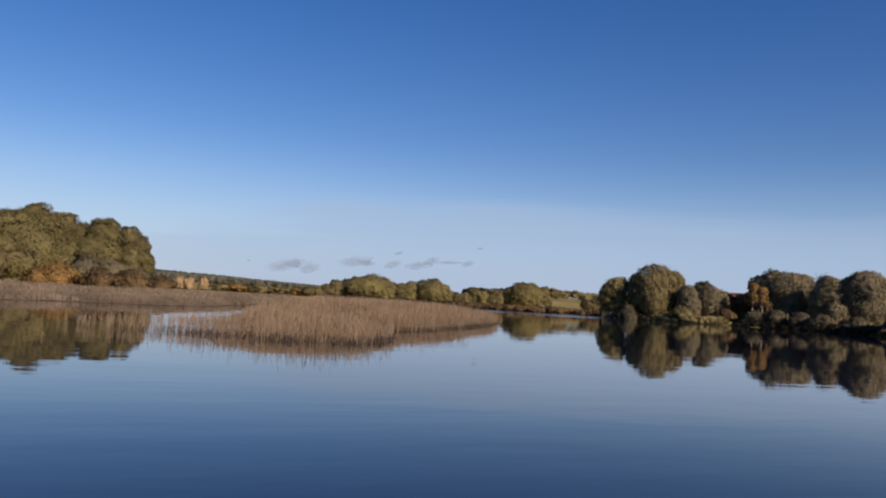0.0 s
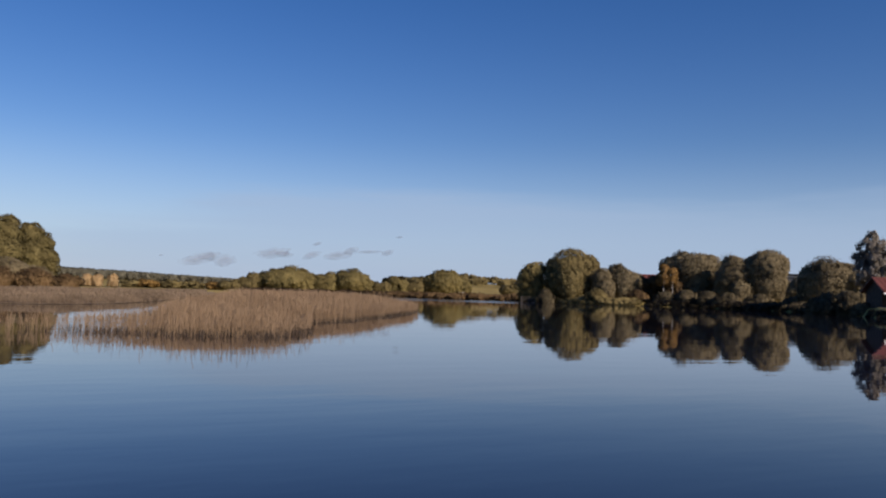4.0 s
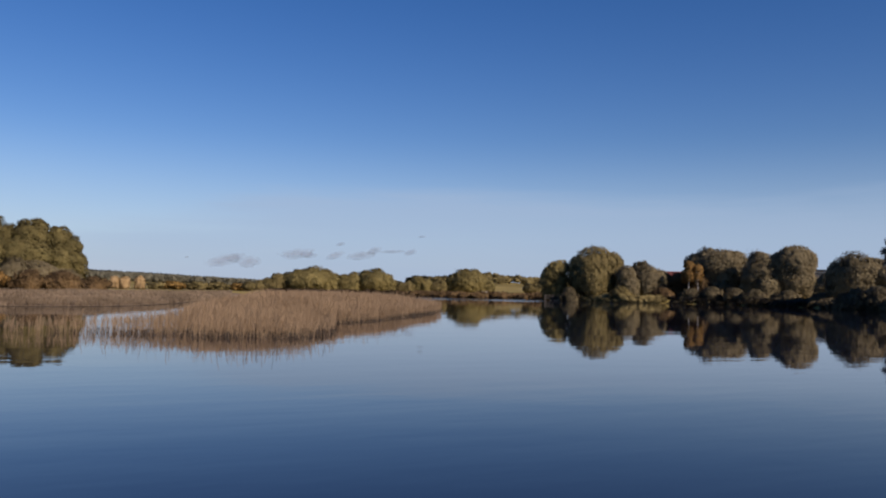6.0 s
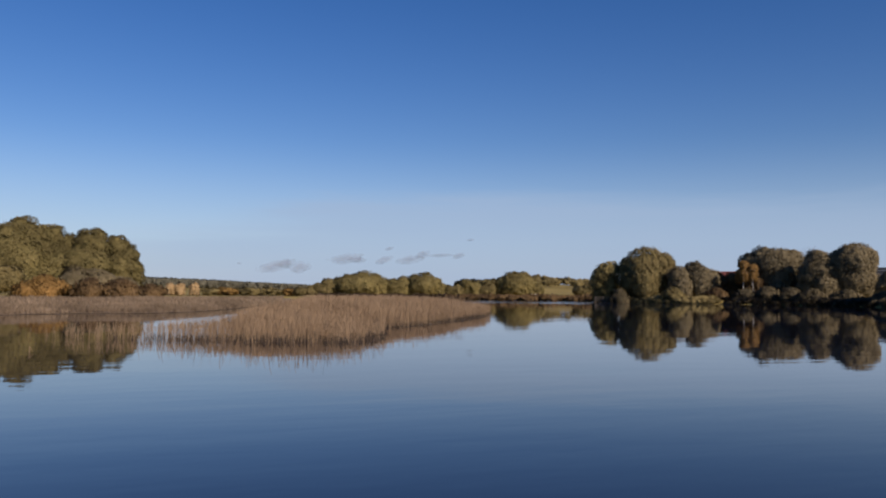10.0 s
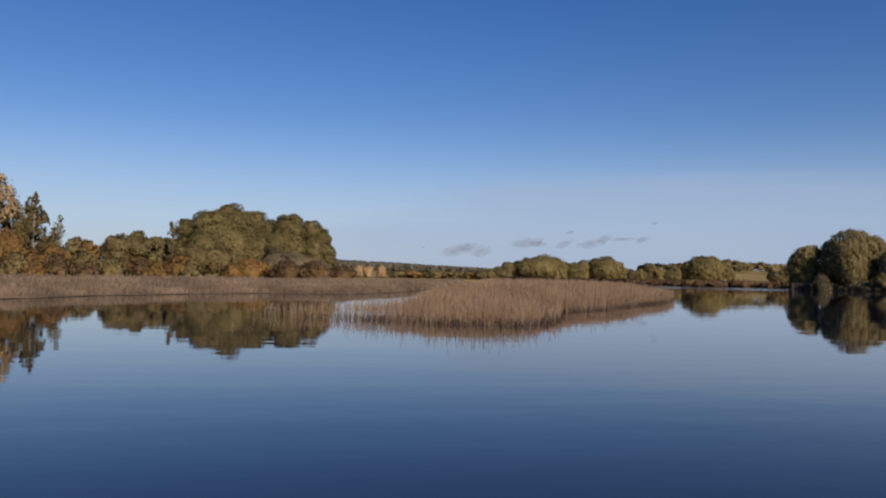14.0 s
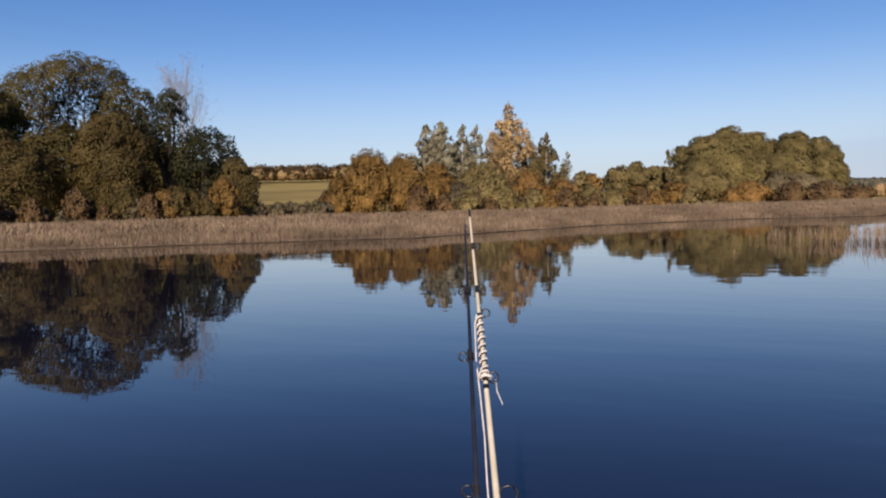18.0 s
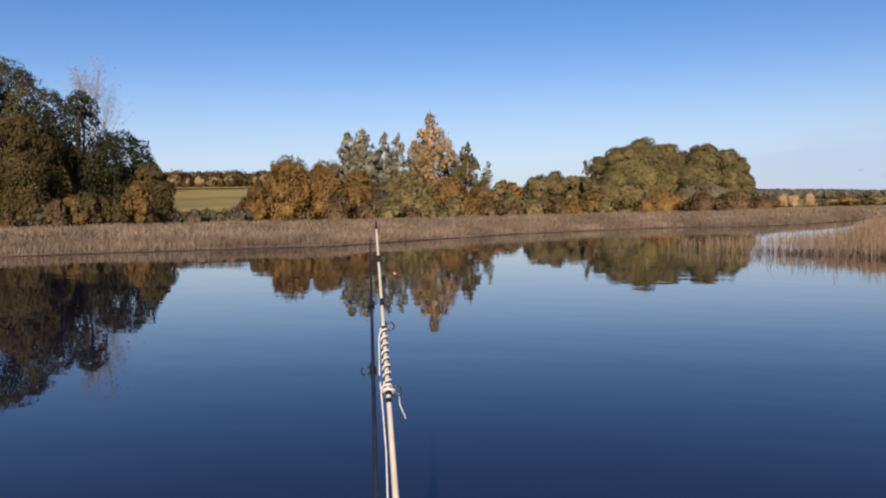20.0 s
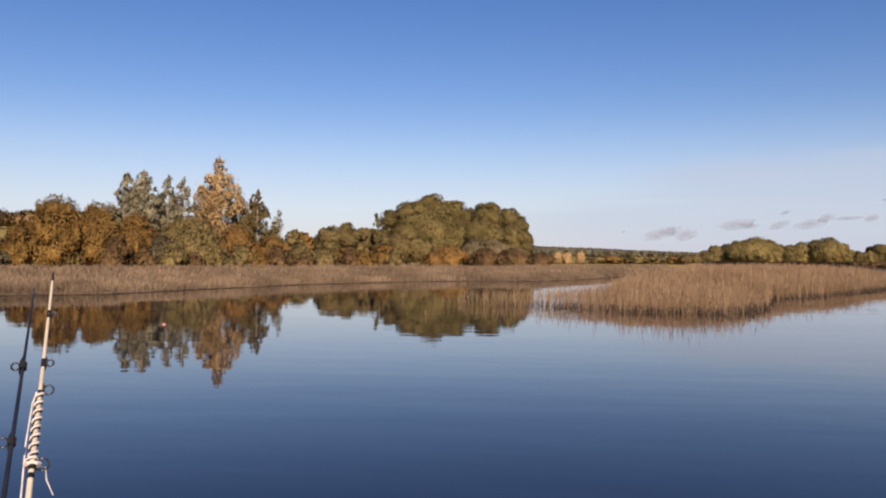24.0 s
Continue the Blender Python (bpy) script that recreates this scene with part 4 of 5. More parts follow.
shrub(10.6, 90, 3.2, 6.0, GOLD, "low golden shrub before the willow", 81)
shrub(3.2, 92, 2.8, 5.0, BROWN, "low brown shrub before the willow", 82)
shrub(1.2, 100, 2.9, 6.5, BROWN, "low grey-brown shrub at the end of the bank", 83)
shrub(-0.6, 104, 2.5, 5.0, BROWN, "low grey-brown shrub at the end of the bank", 84)
shrub(13.2, 88, 2.9, 5.0, GOLD, "low golden shrub before the willow", 85)
shrub(15.0, 86, 2.5, 4.5, OLIVE, "low olive shrub before the willow", 86)

# ---------------------------------------------------------------- the far shore
for i, (a, h, w) in enumerate([(-1.85, 4.9, 3.6), (-2.5, 5.0, 3.8), (-3.45, 5.0, 3.8)]):
    dome_tree(a, 276, h, w, FARBIRCH, "small golden birch on the far shore", 90 + i, base=0.03, n=10, size=0.3, full=True, name="birch_tree", bark=PALEBARK)
for i, (a, h, w, m) in enumerate([(-1.0, 3.6, 9, BROWN), (-5.6, 3.6, 10, GOLD), (-7.2, 3.6, 9, OLIVE), (-8.6, 3.7, 9, OLIVE), (-10.2, 3.5, 9, GOLD), (-4.6, 3.2, 8, OLIVE)]):
    dome_tree(a, 284, h, w, m, "low shrubby willow on the far shore", 100 + i, base=0.0, name="distant_tree", size=0.42, n=8)
FW = "rounded willow with a pale olive crown on the far shore"
for i, (a, m, billows) in enumerate([
        (-11.0, OLIVE, [(-10.7, 0, 3.6, 2.2, 0), (-11.5, 0, 4.2, 2.4, 0)]),
        (-12.3, OLIVE, [(-12.0, 0, 5.0, 2.6, 0), (-12.7, 0, 6.4, 2.8, 0)]),
        (-14.8, FARLEAF, [(-14.8, 0, 7.8, 7.5, 0), (-13.4, 0, 6.8, 2.8, 0), (-14.2, 0, 7.7, 3.4, 0), (-15.2, 0, 8.9, 3.8, 0), (-16.0, 0, 8.2, 3.2, 0), (-16.6, 0, 6.8, 2.4, 0)]),
        (-17.6, FARLEAF, [(-17.3, 0, 6.6, 2.8, 0), (-18.0, 0, 7.2, 2.8, 0)]),
        (-19.5, FARLEAF, [(-19.5, 0, 7.6, 5.4, 0), (-18.9, 0, 7.8, 2.8, 0), (-19.7, 0, 8.6, 3.2, 0), (-20.3, 0, 7.2, 2.6, 0), (-20.8, 0, 5.4, 1.8, 0)]),
        (-21.8, OLIVE, [(-21.4, 0, 4.4, 2.0, 0), (-22.0, 0, 4.8, 2.0, 0)]),
        (-22.8, FARLEAF, [(-22.6, 0, 6.5, 1.9, 0), (-23.3, 0, 5.5, 2.0, 0)]),
        (-24.1, OLIVE, [(-23.9, 0, 4.6, 2.0, 0), (-24.5, 0, 4.9, 2.0, 0)]),
        (-26.3, FARLEAF, [(-26.2, 0, 8.5, 5.2, 0), (-25.2, 0, 7.2, 2.2, 0), (-26.0, 0, 8.9, 3.4, 0), (-26.7, 0, 9.0, 3.0, 0), (-27.3, 0, 7.2, 2.4, 0)]),
        (-27.9, FARLEAF, [(-27.8, 0, 5.4, 2.2, 0)]),
        (-31.0, OLIVE, [(-30.8, 0, 5.0, 2.4, 0), (-31.4, 0, 5.4, 2.2, 0)])]):
    crown_tree(a, 250, billows, m, FW, 120 + i, size=0.36, name="willow_tree" if len(billows) > 2 else "distant_tree")


def far_woods(name, label, mat, seed, azs, rs, heights, count, size=1.3):
    r = np.random.default_rng(seed)
    lobes = []
    for _ in range(count):
        a, d = r.uniform(*azs), r.uniform(*rs)
        p = spot(a, d)
        h = r.uniform(*heights)
        z = ground_height(p.x, p.y)
        lobes.append((p.x, p.y, z + h * 0.5, h * r.uniform(0.4, 0.8), h * r.uniform(0.4, 0.8), h * 0.5))
    return tagged(part(name, foliage(r, lobes, count * 75, size, fill=0.1, low=-0.5, core=0.7), mat), label, "woods", kind="stuff")


far_woods("far_hill_woods", "dark mixed woods on the low far hill", FARWOOD, 201, (-16, 12), (420, 900), (3.2, 4.4), 2200, 1.2)
far_woods("far_golden_woods", "golden-brown wood edge beyond the meadow", FARGOLD, 202, (29, 66), (400, 430), (6.0, 9.4), 420, 1.2)
far_woods("far_field_woods", "olive strip of woods beyond the far shore", OLIVE, 203, (-34, -20), (420, 560), (3, 5), 160, 1.6)

# ---------------------------------------------------------------- the right bank
RB = "large rounded willow with dull olive leaves on the bank"
for i, (a, d, m, billows) in enumerate([
        (-32.5, 170, FARLEAF, [(-32.8, 0, 8.8, 2.5, 0), (-32.2, 0, 7.2, 1.9, 0)]),
        (-35.4, 168, OLIVE, [(-35.35, 0, 11.5, 5.0, 0), (-34.3, 0, 9.6, 2.2, 0), (-36.6, 0, 10.4, 2.4, 0), (-37.0, 0, 8.0, 1.8, 0), (-35.2, -3.5, 7.5, 2.8, 0)]),
        (-37.5, 164, BANKLEAF, [(-37.5, 0, 7.4, 2.1, 0), (-37.9, -1, 5.4, 1.8, 0)]),
        (-38.9, 166, BANKLEAF, [(-39.0, 0, 7.6, 3.4, 0), (-38.6, 0, 8.4, 2.0, 0), (-39.6, -1, 6.6, 1.8, 0)]),
        (-43.7, 167, BANKLEAF, [(-43.9, 0, 11.0, 4.6, 0), (-42.2, 0, 10.2, 2.0, 6.2), (-43.0, 0, 11.4, 2.4, 6.0), (-44.9, 0, 10.6, 2.0, 0)]),
        (-46.6, 160, BANKLEAF, [(-46.6, 0, 9.8, 3.6, 0), (-46.3, 0, 10.2, 1.9, 0), (-45.8, -1, 7.0, 2.2, 0), (-46.8, -3, 5.4, 2.2, 0)]),
        (-48.5, 159, BANKLEAF, [(-48.5, 0, 11.2, 3.9, 0), (-49.2, 0, 10.4, 2.0, 0), (-47.7, 0, 10.2, 2.0, 0)]),
        (-52.1, 138, BANKLEAF, [(-52.1, 0, 8.5, 4.0, 0), (-51.1, 0, 7.2, 1.8, 0), (-53.2, 0, 7.8, 2.2, 0), (-54.0, -1, 6.8, 2.0, 0)])]):
    crown_tree(a, d, billows, m, RB, 150 + i, size=0.24)
for i, (a, d, top, r) in enumerate([(-47.5, 164, 8.8, 2.6), (-45.6, 172, 9.4, 2.6), (-40.0, 174, 6.6, 2.4), (-37.9, 172, 7.0, 2.2), (-50.7, 152, 6.2, 2.2)]):
    crown_tree(a, d, [(a, 0, top, r, 0), (a + 0.4, -0.6, top - 1.6, r * 0.7, 0)], BANKLEAF, "rounded willow filling the gap between larger ones", 190 + i, size=0.24)
# shade between the willows is put into this tree's leaf colour
crown_tree(-45.4, 168, [(-45.5, 0, 8.0, 2.2, 0)], DARKBUSH, "rounded tree between willows, its leaf colour darkened for shade", 160, size=0.24)
crown_tree(-42.0, 173, [(-41.6, 0, 6.0, 2.2, 0), (-42.4, 0, 6.4, 2.0, 0)], BROWN, "low brown tree between willows", 162, size=0.24)
crown_tree(-40.6, 172, [(-40.3, 0, 6.2, 2.0, 0), (-41.1, 0, 6.6, 1.8, 0)], BROWN, "low brown tree between willows", 161, size=0.24)
for i, (a, top, foot) in enumerate([(-41.8, 8.4, 4.0), (-42.4, 7.8, 3.6)]):
    crown_tree(a, 161, [(a, 0, top, 1.1, foot), (a + 0.25, 0.4, top - 1.6, 0.8, foot)], ORANGE, "slender tree with orange-brown leaves and pale stems among willows", 166 + i, size=0.2, cover=1.5, bark=PALEBARK, name="birch_tree", girth=0.1, core=0.0)
# DARKBUSH ones carry the shade under the trees in their colour
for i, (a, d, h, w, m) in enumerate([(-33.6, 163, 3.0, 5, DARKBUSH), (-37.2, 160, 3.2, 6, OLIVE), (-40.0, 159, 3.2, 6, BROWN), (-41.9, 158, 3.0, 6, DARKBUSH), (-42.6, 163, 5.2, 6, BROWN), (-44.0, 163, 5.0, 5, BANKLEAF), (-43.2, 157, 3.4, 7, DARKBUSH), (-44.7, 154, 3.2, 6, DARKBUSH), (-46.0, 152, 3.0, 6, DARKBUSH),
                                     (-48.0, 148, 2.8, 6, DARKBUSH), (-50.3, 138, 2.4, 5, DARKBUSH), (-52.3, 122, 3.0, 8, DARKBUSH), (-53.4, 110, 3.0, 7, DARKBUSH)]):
    shrub(a, d, h, w, m, "low bush overhanging the water, its leaf colour darkened for shade" if m is DARKBUSH else "low withered bush on the bank", 170 + i, size=0.19)
bare_tree(-45.9, 172, 11.4, 5, "bare tree with fine pale twigs between willows", 185, leaves=BROWN)
column_tree(-54.75, 118, 11.4, 5.0, POPLAR, "tall grey-green poplar behind the red-roofed house", 186, name="poplar_tree", gaps=0.05, cover=2.0, size=0.18, bark=BARK, taper=0.75, rise=(0.5, 1.3), many=12)


def bank_growth(name, label, mat, seed, azs, overs, heights, count, size=0.45):
    r = np.random.default_rng(seed)
    lobes = []
    for _ in range(count):
        a = r.uniform(*azs)
        p = spot(a, float(np.interp(a, SHORE_AZ, SHORE_R)) + r.uniform(*overs))
        h = r.uniform(*heights)
        lobes.append((p.x, p.y, ground_height(p.x, p.y) + h * 0.4, h * r.uniform(0.8, 1.4), h * r.uniform(0.8, 1.4), h * 0.6))
    return tagged(part(name, foliage(r, lobes, count * 60, size, fill=0.1, low=-0.6, core=0.6), mat), label, "undergrowth", kind="stuff")


# undergrowth coloured dark for the shade at the foot of the trees
bank_growth("bank_undergrowth", "tangled undergrowth along the water's edge, coloured dark for shade", DARKBUSH, 210, (-54.3, -40.5), (-0.3, 4.0), (0.35, 0.8), 480, 0.26)
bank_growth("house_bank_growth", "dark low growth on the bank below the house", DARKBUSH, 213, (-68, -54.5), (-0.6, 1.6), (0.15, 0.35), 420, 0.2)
bank_growth("bank_grass", "withered olive grass along the water's edge", OLIVE, 211, (-40, -32.5), (-0.3, 3.0), (0.5, 1.0), 200)
bank_growth("far_bank_growth", "low brown growth along the far shore", BROWN, 212, (-32, -12), (-1, 6), (0.7, 1.6), 420, 0.6)

# ---------------------------------------------------------------- house, sheds and landing stage
ROOF = material("red_sheet_roof", (0.135, 0.042, 0.027), (0.205, 0.068, 0.045), rough=0.5, scale=1.2, bump=0.15, bump_scale=8, spec=0.4)
DARKWOOD = material("dark_boards", (0.03, 0.02, 0.015), (0.075, 0.05, 0.035), rough=0.8, scale=2.5, bump=0.4, bump_scale=18)
WHITE = material("white_paint", (0.62, 0.62, 0.60), (0.8, 0.8, 0.78), rough=0.5, scale=3, bump=0.1)
GREYWALL = material("grey_render", (0.035, 0.04, 0.05), (0.06, 0.066, 0.08), rough=0.8, scale=0.8, bump=0.15)
GREYWOOD = material("weathered_wood", (0.16, 0.14, 0.12), (0.30, 0.27, 0.23), rough=0.85, scale=4, bump=0.3)
OLDWOOD = material("old_grey_boards", (0.07, 0.06, 0.05), (0.14, 0.12, 0.10), rough=0.9, scale=4, bump=0.3)
PANE = material("window_glass", (0.02, 0.025, 0.03), (0.03, 0.035, 0.04), rough=0.05, spec=0.8)


def gable_house():
    """Ridge along x; the gable with the dark boards at -x."""
    p = spot(-57.0, 104, 0.0)
    p.z = 0.0
    t = thing("lake_house", p, "small dark timber house with a red sheet roof above the water", "house", turn=-34.0)
    L, D, floor, eave, ridge = 8.0, 6.0, 1.1, 2.95, 4.45
    part("plinth", boxes(((L, D, 1.6), (0, 0, 0.3), 0.03)), DARKWOOD, t)
    part("wall", boxes(((L, 0.2, eave - floor), (0, -D / 2 + 1.4, (eave + floor) / 2), 0.01)), DARKWOOD, t)
    part("wall", boxes(((L, 0.2, eave - floor), (0, D / 2 - 0.1, (eave + floor) / 2), 0.01)), DARKWOOD, t)
    for x in (-L / 2 + 0.1, L / 2 - 0.1):
        bm = bmesh.new()
        prof = [(-D / 2 + 1.3, floor), (D / 2, floor), (D / 2, eave - 0.05), (0, ridge - 0.1), (-D / 2 + 0.05, eave - 0.05), (-D / 2 + 1.3, eave - 0.05)]
        a = [bm.verts.new((x - 0.1, y, z)) for y, z in prof]
        b = [bm.verts.new((x + 0.1, y, z)) for y, z in prof]
        bm.faces.new(a)
        bm.faces.new(b[::-1])
        for i in range(len(prof)):
            bm.faces.new((a[i], b[i], b[(i + 1) % len(prof)], a[(i + 1) % len(prof)]))
        bmesh.ops.recalc_face_normals(bm, faces=bm.faces)
        part("gable", bm, DARKWOOD, t)
    slope = math.atan2(ridge - eave, D / 2)
    run = math.hypot(ridge - eave, D / 2) + 0.5
    for sgn in (-1, 1):
        roof = part("roof_slope", boxes(((L + 1.0, run, 0.08), (0, sgn * (D / 4 + 0.18), (ridge + eave) / 2 - 0.06), 0.0, Matrix.Rotation(-sgn * slope, 4, "X"))), ROOF, t, "red ribbed sheet roof")
        for i in range(18):
            part("roof_rib", boxes(((0.05, run, 0.05), (-L / 2 - 0.4 + i * (L + 0.8) / 17, sgn * (D / 4 + 0.18), (ridge + eave) / 2 + 0.0), 0.0, Matrix.Rotation(-sgn * slope, 4, "X"))), ROOF, roof)
    part("ridge_cap", boxes(((L + 1.05, 0.3, 0.06), (0, 0, ridge + 0.03), 0.01)), ROOF, t)
    part("fascia", boxes(((L + 1.0, 0.05, 0.22), (0, -D / 2 - 0.42, eave - 0.3), 0.005)), WHITE, t, "white eaves board")
    for x in (-3.6, -1.2, 1.2, 3.6):
        part("porch_post", boxes(((0.14, 0.14, eave - floor), (x, -D / 2 + 0.05, (eave + floor) / 2), 0.01)), GREYWOOD, t)
    for x in (-2.4, 2.4):
        w = part("window", boxes(((1.3, 0.1, 1.0), (x, -D / 2 + 1.27, 2.1), 0.01)), WHITE, t, "white framed window")
        for dx in (-0.3, 0.3):
            part("pane", boxes(((0.5, 0.04, 0.82), (x + dx, -D / 2 + 1.205, 2.1))), PANE, w)
    part("door", boxes(((0.9, 0.08, 1.75), (0, -D / 2 + 1.27, floor + 0.88), 0.01)), GREYWOOD, t)
    rail = part("railing", boxes(((L, 0.06, 0.07), (0, -D / 2 + 0.05, 1.95)), ((L, 0.06, 0.07), (0, -D / 2 + 0.05, 1.25))), GREYWOOD, t, "weathered porch railing")
    for i in range(27):
        part("baluster", boxes(((0.06, 0.04, 0.66), (-3.9 + i * 0.3, -D / 2 + 0.05, 1.6))), GREYWOOD, rail)
    part("deck", boxes(((L + 0.6, 1.9, 0.12), (0, -D / 2 + 0.3, floor - 0.02), 0.01)), GREYWOOD, t)
    return t


gable_house()


def upturned_boat():
    p = spot(-56.6, 96.2)
    p.z = ground_height(p.x, p.y)
    t = thing("rowing_boat", p, "white rowing boat lying upturned on the bank", "boat", turn=-50)
    bm = bmesh.new()
    bmesh.ops.create_uvsphere(bm, u_segments=20, v_segments=12, radius=1.0)
    bmesh.ops.delete(bm, geom=[v for v in bm.verts if v.co.z < -0.01], context="VERTS")
    for v in bm.verts:
        v.co = Vector((v.co.x * 1.7, v.co.y * 0.62 * (1 - 0.25 * v.co.x ** 2), max(v.co.z, 0) * 0.5 + 0.12))
    part("hull", bm, WHITE, t, smooth=True)
    part("keel", boxes(((3.0, 0.05, 0.06), (0, 0, 0.63), 0.01)), GREYWOOD, t)
    for x in (-1.0, 1.0):
        part("bearer", boxes(((0.12, 1.3, 0.14), (x, 0, 0.07), 0.01)), GREYWOOD, t)
    return t


upturned_boat()


def flat_building():
    p = spot(-50.1, 205)
    p.z = ground_height(p.x, p.y) - 0.1
    t = thing("grey_building", p, "dark grey two-storey building behind the willows", "building", turn=-50.1)
    part("wall", boxes(((16, 9, 7.2), (0, 0, 3.6), 0.05)), GREYWALL, t)
    part("roof", boxes(((16.8, 9.8, 0.35), (0, 0, 7.35), 0.04)), GREYWALL, t)
    part("band", boxes(((16.1, 0.12, 0.2), (0, -4.54, 6.9))), WHITE, t, "pale band under the roof")
    for z in (1.9, 5.4):
        for i in range(6):
            w = part("window", boxes(((1.5, 0.1, 1.5), (-6.6 + i * 2.64, -4.52, z), 0.02)), GREYWOOD, t)
            part("pane", boxes(((1.3, 0.04, 1.3), (-6.6 + i * 2.64, -4.585, z))), PANE, w)
    return t


flat_building()


def low_cottage():
    p = spot(-40.4, 190)
    p.z = ground_height(p.x, p.y) - 0.1
    t = thing("cottage", p, "low cottage with a rust-red roof between willows", "house", turn=-40.4)
    part("wall", boxes(((9, 6, 4.6), (0, 0, 2.3), 0.03)), GREYWOOD, t)
    for sgn in (-1, 1):
        part("roof_slope", boxes(((9.8, 4.0, 0.12), (0, sgn * 1.7, 5.5), 0.01, Matrix.Rotation(-sgn * 0.5, 4, "X"))), ROOF, t)
    for x in (-2.5, 0.5, 3.0):
        w = part("window", boxes(((1.0, 0.1, 1.2), (x, -3.02, 2.8), 0.01)), WHITE, t)
        part("pane", boxes(((0.8, 0.04, 1.0), (x, -3.085, 2.8))), PANE, w)
    return t


low_cottage()


def white_hut():
    p = spot(-27.55, 240)
    p.z = ground_height(p.x, p.y) - 0.05
    t = thing("white_hut", p, "tiny white hut on the far shore", "hut", turn=-27.5)
    part("wall", boxes(((1.7, 1.5, 1.5), (0, 0, 0.75), 0.02)), WHITE, t)
    part("roof", boxes(((2.0, 1.8, 0.14), (0, 0, 1.57), 0.03)), GREYWOOD, t)
    part("door", boxes(((0.6, 0.06, 1.2), (0.2, -0.77, 0.65), 0.01)), GREYWOOD, t)
    return t


white_hut()


def landing_stage():
    p = spot(-33.2, 166)
    p.z = 0.0
    t = thing("landing_stage", p, "weathered wooden landing stage with a plain rail", "jetty", turn=-33.2)
    part("deck", boxes(((8, 1.6, 0.12), (0, 0, 0.5), 0.02)), OLDWOOD, t)
    for i in range(6):
        part("post", boxes(((0.14, 0.14, 2.2), (-3.8 + i * 1.52, -0.7, 0.15), 0.02)), OLDWOOD, t)
    for z in (0.85, 1.2):
        part("rail", boxes(((8, 0.06, 0.09), (0, -0.7, z), 0.01)), OLDWOOD, t)
    return t


landing_stage()


# ---------------------------------------------------------------- clouds
def cloud_material():
    """Thin vapour: thickest in the middle of the cloud, ragged towards its rim."""
    m = bpy.data.materials.new("thin_grey_cloud")
    m.use_nodes = True
    n, l = m.node_tree.nodes, m.node_tree.links
    p = n["Principled BSDF"]
    p.inputs["Base Color"].default_value = (0.22, 0.235, 0.29, 1)
    p.inputs["Roughness"].default_value, p.inputs["Specular IOR Level"].default_value = 1.0, 0.0
    tc, t = n.new("ShaderNodeTexCoord"), n.new("ShaderNodeTexNoise")
    t.inputs["Scale"].default_value, t.inputs["Detail"].default_value = 0.03, 5.0
    l.new(tc.outputs["Object"], t.inputs["Vector"])
    mp = n.new("ShaderNodeMapping")
    mp.inputs["Location"].default_value, mp.inputs["Scale"].default_value = (-1, 0, -1), (2, 0, 2)
    l.new(tc.outputs["Generated"], mp.inputs[0])
    ln = n.new("ShaderNodeVectorMath")
    ln.operation = "LENGTH"
    l.new(mp.outputs[0], ln.inputs[0])
    ad = n.new("ShaderNodeMath")
    ad.operation = "SUBTRACT"
    l.new(t.outputs[0], ad.inputs[0])
    ml = n.new("ShaderNodeMath")
    ml.operation = "MULTIPLY"
    ml.inputs[1].default_value = 0.62
    l.new(ln.outputs["Value"], ml.inputs[0])
    l.new(ml.outputs[0], ad.inputs[1])
    mr = n.new("ShaderNodeMapRange")
    mr.inputs["From Min"].default_value, mr.inputs["From Max"].default_value = -0.12, 0.42
    mr.inputs["To Min"].default_value, mr.inputs["To Max"].default_value = 0.0, 0.25
    l.new(ad.outputs[0], mr.inputs["Value"])
    l.new(mr.outputs[0], p.inputs["Alpha"])
    return m


CLOUD = cloud_material()
for i, (a, e, w, h, tilt) in enumerate([(-8.9, 2.05, 150, 46, 12), (-9.6, 2.25, 80, 34, 10), (-10.6, 1.98, 88, 50, 6), (-13.9, 2.62, 150, 38, 6), (-14.7, 2.56, 80, 26, -6), (-16.6, 2.56, 80, 28, 18), (-18.4, 2.58, 120, 36, 6), (-19.4, 3.0, 70, 32, 16),
                                        (-20.7, 2.93, 110, 14, 2), (-22.1, 2.92, 56, 24, 14), (-17.0, 3.38, 44, 14, 14), (-22.9, 4.07, 34, 9, 4), (-6.4, 2.16, 18, 8, 6), (-26.0, 1.5, 60, 16, 4)]):
    r = np.random.default_rng(300 + i)
    c = spot(a, 2600)
    c.z = 1.2 + 2600 * math.tan(radians(e))
    bm = bmesh.new()
    bmesh.ops.create_icosphere(bm, subdivisions=4, radius=1.0)
    for v in bm.verts:
        q = v.co * 1.6 + Vector((i * 7.3, 0, 0))
        k = 0.78 + 0.3 * noise.noise(q) + 0.15 * noise.noise(q * 3)
        v.co = Vector((v.co.x * w / 2 * k, v.co.y * 16 * k, v.co.z * h / 2 * k))
    cloud = part("cloud", bm, CLOUD, smooth=True)
    cloud.matrix_world = pose(c.x, c.y, c.z, 0, -tilt, a)
    tagged(cloud, "small thin grey cloud low over the horizon", "cloud", "small clouds", kind="structure")

# ---------------------------------------------------------------- boat, rods and float
RODWHITE = material("ivory_rod_varnish", (0.47, 0.42, 0.30), (0.61, 0.555, 0.42), rough=0.35, scale=20, spec=0.5)
RODDARK = material("blue_black_rod_varnish", (0.008, 0.010, 0.018), (0.02, 0.025, 0.04), rough=0.4, scale=20, spec=0.3)
BLACK = material("black_binding", (0.008, 0.008, 0.008), (0.02, 0.02, 0.02), rough=0.5, scale=30)
